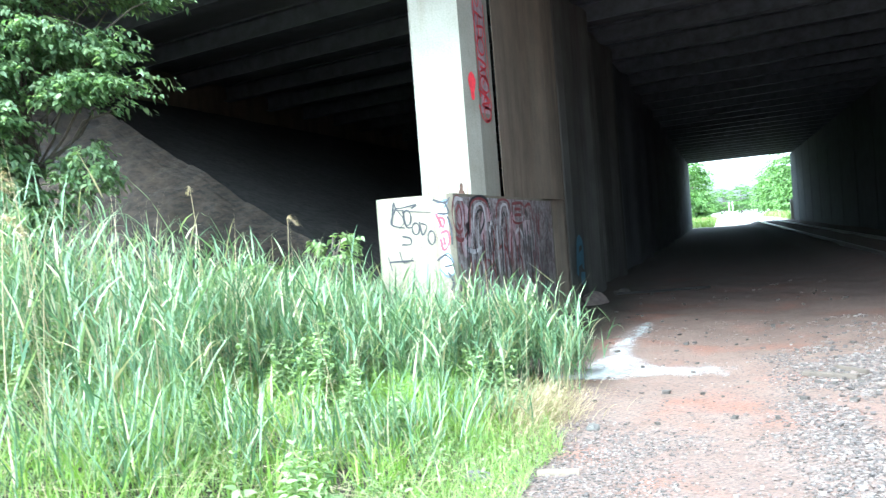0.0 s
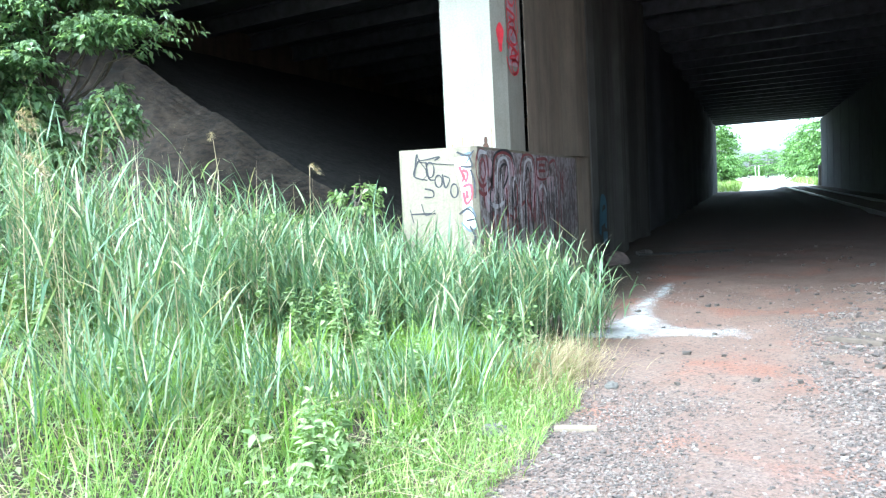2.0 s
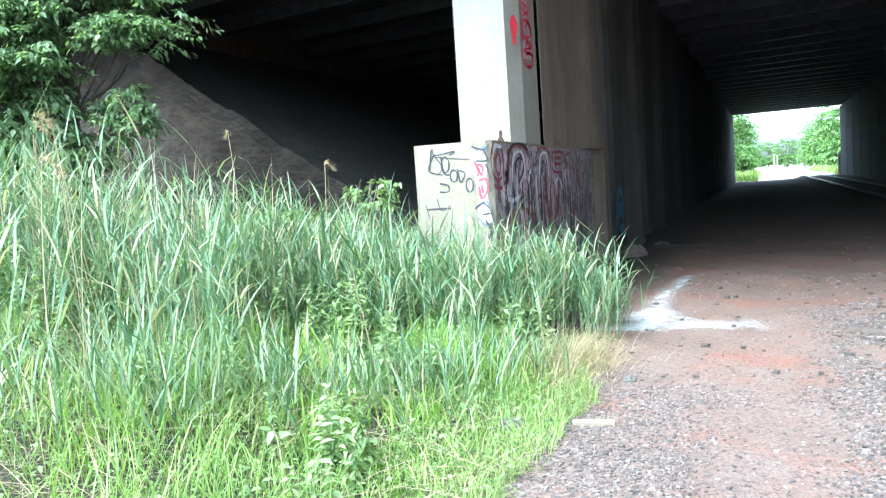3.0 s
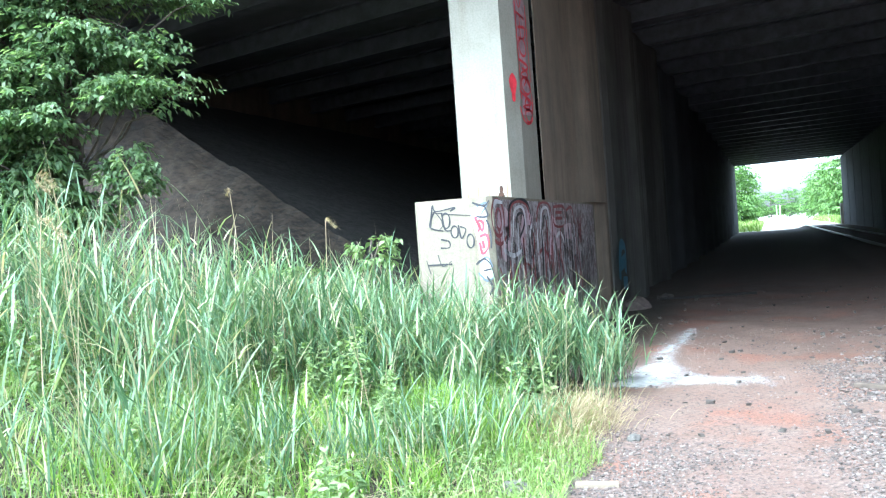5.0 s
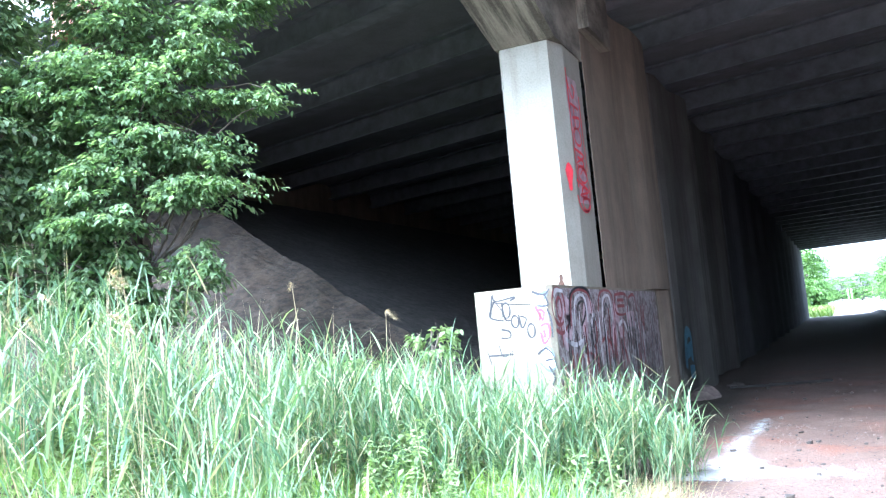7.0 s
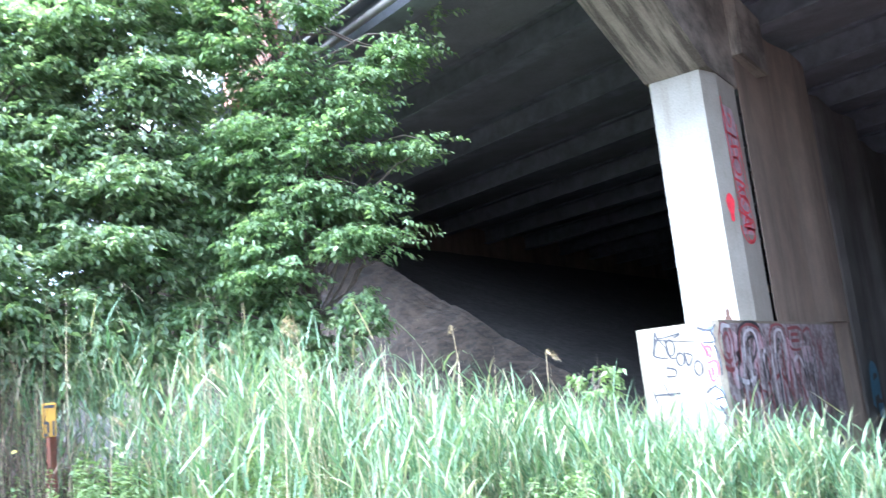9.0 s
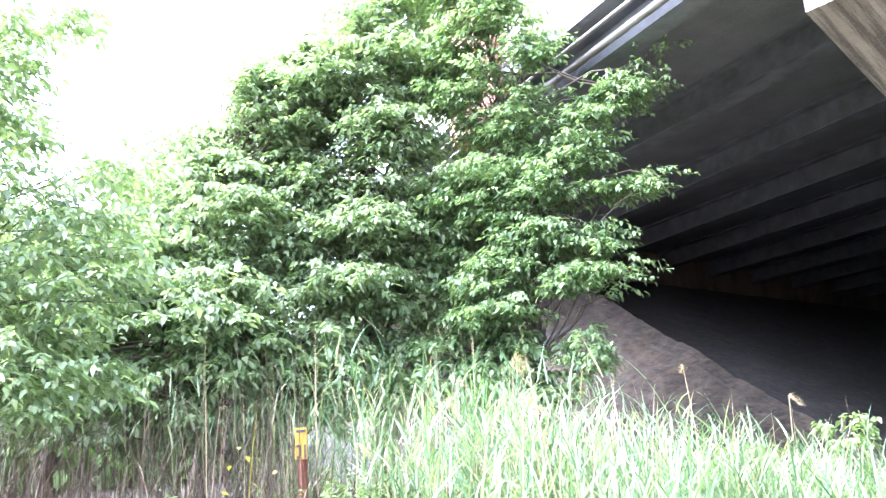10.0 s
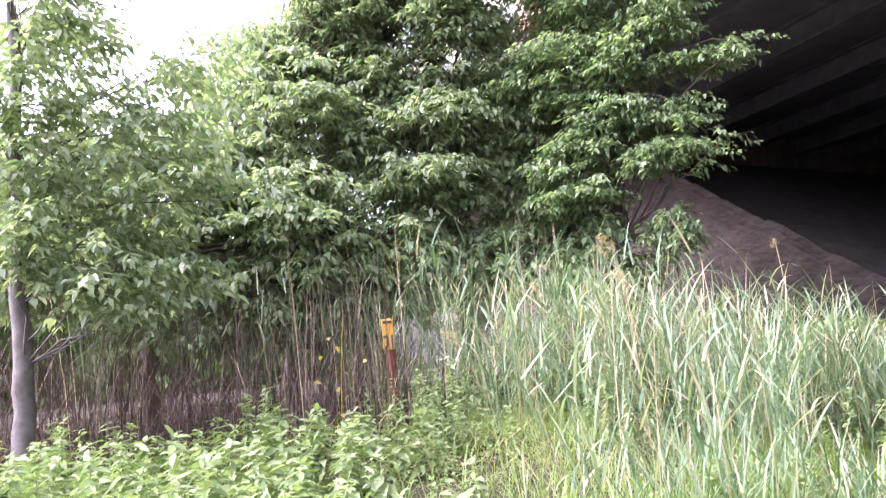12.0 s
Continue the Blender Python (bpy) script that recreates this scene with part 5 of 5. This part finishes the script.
part("painted_side", box(bmesh.new(), -3.539, -3.536, 10.63, 16.7, -0.1, 2.2), layered_paint(), plinth, "layers of faded maroon, grey and black paint")
S = side_face(0.005, -3.536)
tag_paint([loop(11.0, 1.80, 0.16, 0.24), [(11.75, 1.45), (11.95, 1.95), (12.35, 1.92)], [(13.3, 1.4), (13.5, 1.9), (13.8, 1.5)], [(14.25, 1.75), (14.75, 1.75)], [(11.3, 0.9), (12.4, 1.0)], [(13.0, 0.8), (14.2, 0.9)]],
          0.20, side_face(0.002, -3.536), PAINT_PINK, plinth, "pale mauve fill of the bubble letters")
tag_paint([loop(10.75, 1.98, 0.25, 0.22), loop(10.77, 1.96, 0.10, 0.13), [(11.18, 1.73), (11.28, 2.07), (11.51, 2.17), (11.87, 2.18), (12.13, 2.10), (12.22, 1.79)], [(12.49, 1.75), (12.65, 2.11), (13.01, 2.19), (13.37, 2.12), (13.44, 1.78), (13.32, 1.51)], [(13.56, 2.13), (14.28, 2.13), (14.26, 1.86), (13.58, 1.86), (13.56, 2.13)], [(13.70, 2.05), (14.11, 2.05)], [(13.68, 1.96), (14.13, 1.96)], [(10.57, 1.71), (10.81, 1.66), (11.09, 1.76)], [(11.37, 1.19), (11.54, 1.34), (12.00, 1.35), (12.28, 1.17)], [(14.42, 2.08), (14.84, 2.13), (15.01, 1.86)], [(12.50, 1.45), (12.87, 1.53), (13.18, 1.29)], [(10.70, 1.38), (10.81, 1.16), (10.71, 0.94)]],
          0.04, S, PAINT_MAROON, plinth, "faded maroon bubble letters")
tag_paint([[(11.35, 1.73), (11.44, 2.03), (11.71, 2.12), (11.92, 2.05), (11.96, 1.76)], [(12.70, 1.75), (12.84, 2.05), (13.09, 2.12), (13.25, 2.04), (13.28, 1.74)], [(10.89, 1.59), (11.30, 1.50), (11.74, 1.56)], [(13.65, 1.68), (13.97, 1.73), (14.23, 1.48)], [(14.96, 1.21), (15.07, 0.95), (14.93, 0.80)], [(12.06, 1.63), (12.27, 1.88), (12.38, 1.63)], [(10.60, 2.10), (10.69, 2.17), (10.96, 2.16)]],
          0.05, side_face(0.006, -3.536), PAINT_WHITE, plinth, "grey-white bubble outlines")
tag_paint([[(11.51, 1.84), (11.57, 2.00), (11.84, 2.03), (11.88, 1.88), (11.63, 1.72)], [(11.14, 1.88), (11.02, 1.59), (10.99, 1.29)], [(11.12, 1.70), (11.22, 2.08), (11.50, 2.20), (11.91, 2.21), (12.19, 2.11), (12.31, 1.75)], [(12.85, 1.83), (12.97, 2.00), (13.12, 1.87)], [(14.65, 1.17), (14.93, 1.36), (15.29, 1.03)], [(13.73, 1.50), (13.79, 1.22)], [(15.91, 1.43), (15.91, 1.00), (15.99, 0.67)]],
          0.035, side_face(0.008, -3.536), PAINT_BLACK, plinth, "black drips and outlines")


def drips(count, seed, lo, hi, width, mat, lift, label):
    """Thin runs of paint down the plinth's side."""
    r = np.random.default_rng(seed)
    runs = []
    for _ in range(count):
        y, top, ln = r.uniform(lo, hi), r.uniform(0.8, 2.0), r.uniform(0.15, 0.9)
        runs.append([(y, top), (y + r.normal(0, 0.03), top - 0.5 * ln), (y + r.normal(0, 0.04), top - ln)])
    tag_paint(runs, width, side_face(lift, -3.536), mat, plinth, label)


drips(60, 41, 10.8, 16.4, 0.035, PAINT_BLACK, 0.007, "thin black paint runs")
drips(42, 42, 10.8, 15.4, 0.03, PAINT_WHITE, 0.009, "thin white paint runs")
drips(36, 43, 10.7, 15.6, 0.04, PAINT_MAROON, 0.010, "thin maroon paint runs")
C = lambda u, v: (-3.594, 12.38 + (u - 12.3) * 1.15, v + 0.12)
tag_paint([[(12.5, 5.1), (12.52, 4.6), (12.56, 4.0), (12.6, 3.3)]], 0.42, lambda u, v: (-3.597, 12.38 + (u - 12.3) * 1.15, v + 0.12), PAINT_PINK, column, "pale pink fill behind the red tag")
tag_paint([[(12.3, 5.15), (12.35, 4.95), (12.5, 4.8), (12.6, 4.95), (12.5, 5.0)], [(12.35, 4.7), (12.7, 4.68), (12.5, 4.66), (12.5, 4.35)], loop(12.55, 4.25, 0.16, 0.12), [(12.35, 4.05), (12.75, 4.0), (12.4, 3.85), (12.75, 3.8)],
           loop(12.6, 3.72, 0.2, 0.12), [(12.3, 3.6), (12.8, 3.5), (12.4, 3.4), (12.85, 3.38)], loop(12.65, 3.3, 0.16, 0.1), loop(12.55, 3.5, 0.3, 0.32, 3.5, 7.5), [(12.3, 5.2), (12.32, 4.6), (12.34, 4.0), (12.36, 3.5)], [(12.78, 4.9), (12.8, 4.4), (12.84, 3.8)], [(12.4, 4.5), (12.7, 4.55), (12.65, 4.4), (12.4, 4.35)], [(12.45, 3.95), (12.7, 3.9), (12.5, 3.7)], loop(12.6, 3.45, 0.1, 0.08)],
          0.034, C, PAINT_RED, column, "tall red spray-painted tag")
bm = bmesh.new()
ring = [bm.verts.new((-3.655 + 0.024 * math.cos(a) * (1 + 0.4 * math.sin(3 * a)) + 0.02, 12.20 + 0.07 * math.cos(a) * (1 + 0.4 * math.sin(3 * a)) - 0.003, 3.75 + 0.2 * math.sin(a))) for a in np.linspace(0, 6.283, 14, endpoint=False)]
bm.faces.new(ring)
part("paint_splotch", bm, PAINT_RED, column, "red paint splotch")
def foot(u, v):
    return (-4.72 + u, 11.996, 2.235 - v)


tag_paint([[(0.872, -0.004), (0.874, -0.06), (0.876, -0.10)], [(0.866, -0.004), (0.868, -0.05)]], 0.075, foot, RUST_STAIN, column, "rust-brown smear at the column's foot")
tag_paint([[(0.876, -0.10), (0.878, -0.16), (0.877, -0.19)]], 0.04, foot, RUST_STAIN, column, "rust-brown smear at the column's foot")
tag_paint([[(0.70, -0.005), (0.703, -0.10), (0.70, -0.18)], [(0.55, -0.005), (0.552, -0.2)], [(0.96, -0.005), (0.962, -0.12), (0.965, -0.3)], [(0.40, -0.005), (0.402, -0.12)], [(0.80, -0.005), (0.802, -0.07)]], 0.014, foot, TAN_STAIN, column, "thin tan water run")
tag_paint([[(19.6, 0.6), (19.9, 1.3), (20.5, 1.25), (20.4, 0.7)], [(19.7, 0.9), (20.5, 1.0)], [(20.0, 0.5), (20.6, 0.45)]], 0.25, side_face(0.004, -3.6), PAINT_BLUE, pier, "faded blue paint patch")
tag_paint([[(19.6, 1.9), (20.0, 2.2), (20.3, 1.8), (19.8, 1.6)], [(19.9, 2.3), (20.6, 2.3)]], 0.05, side_face(0.004, -3.6), PAINT_BLACK, pier, "black scrawl on the pier wall")
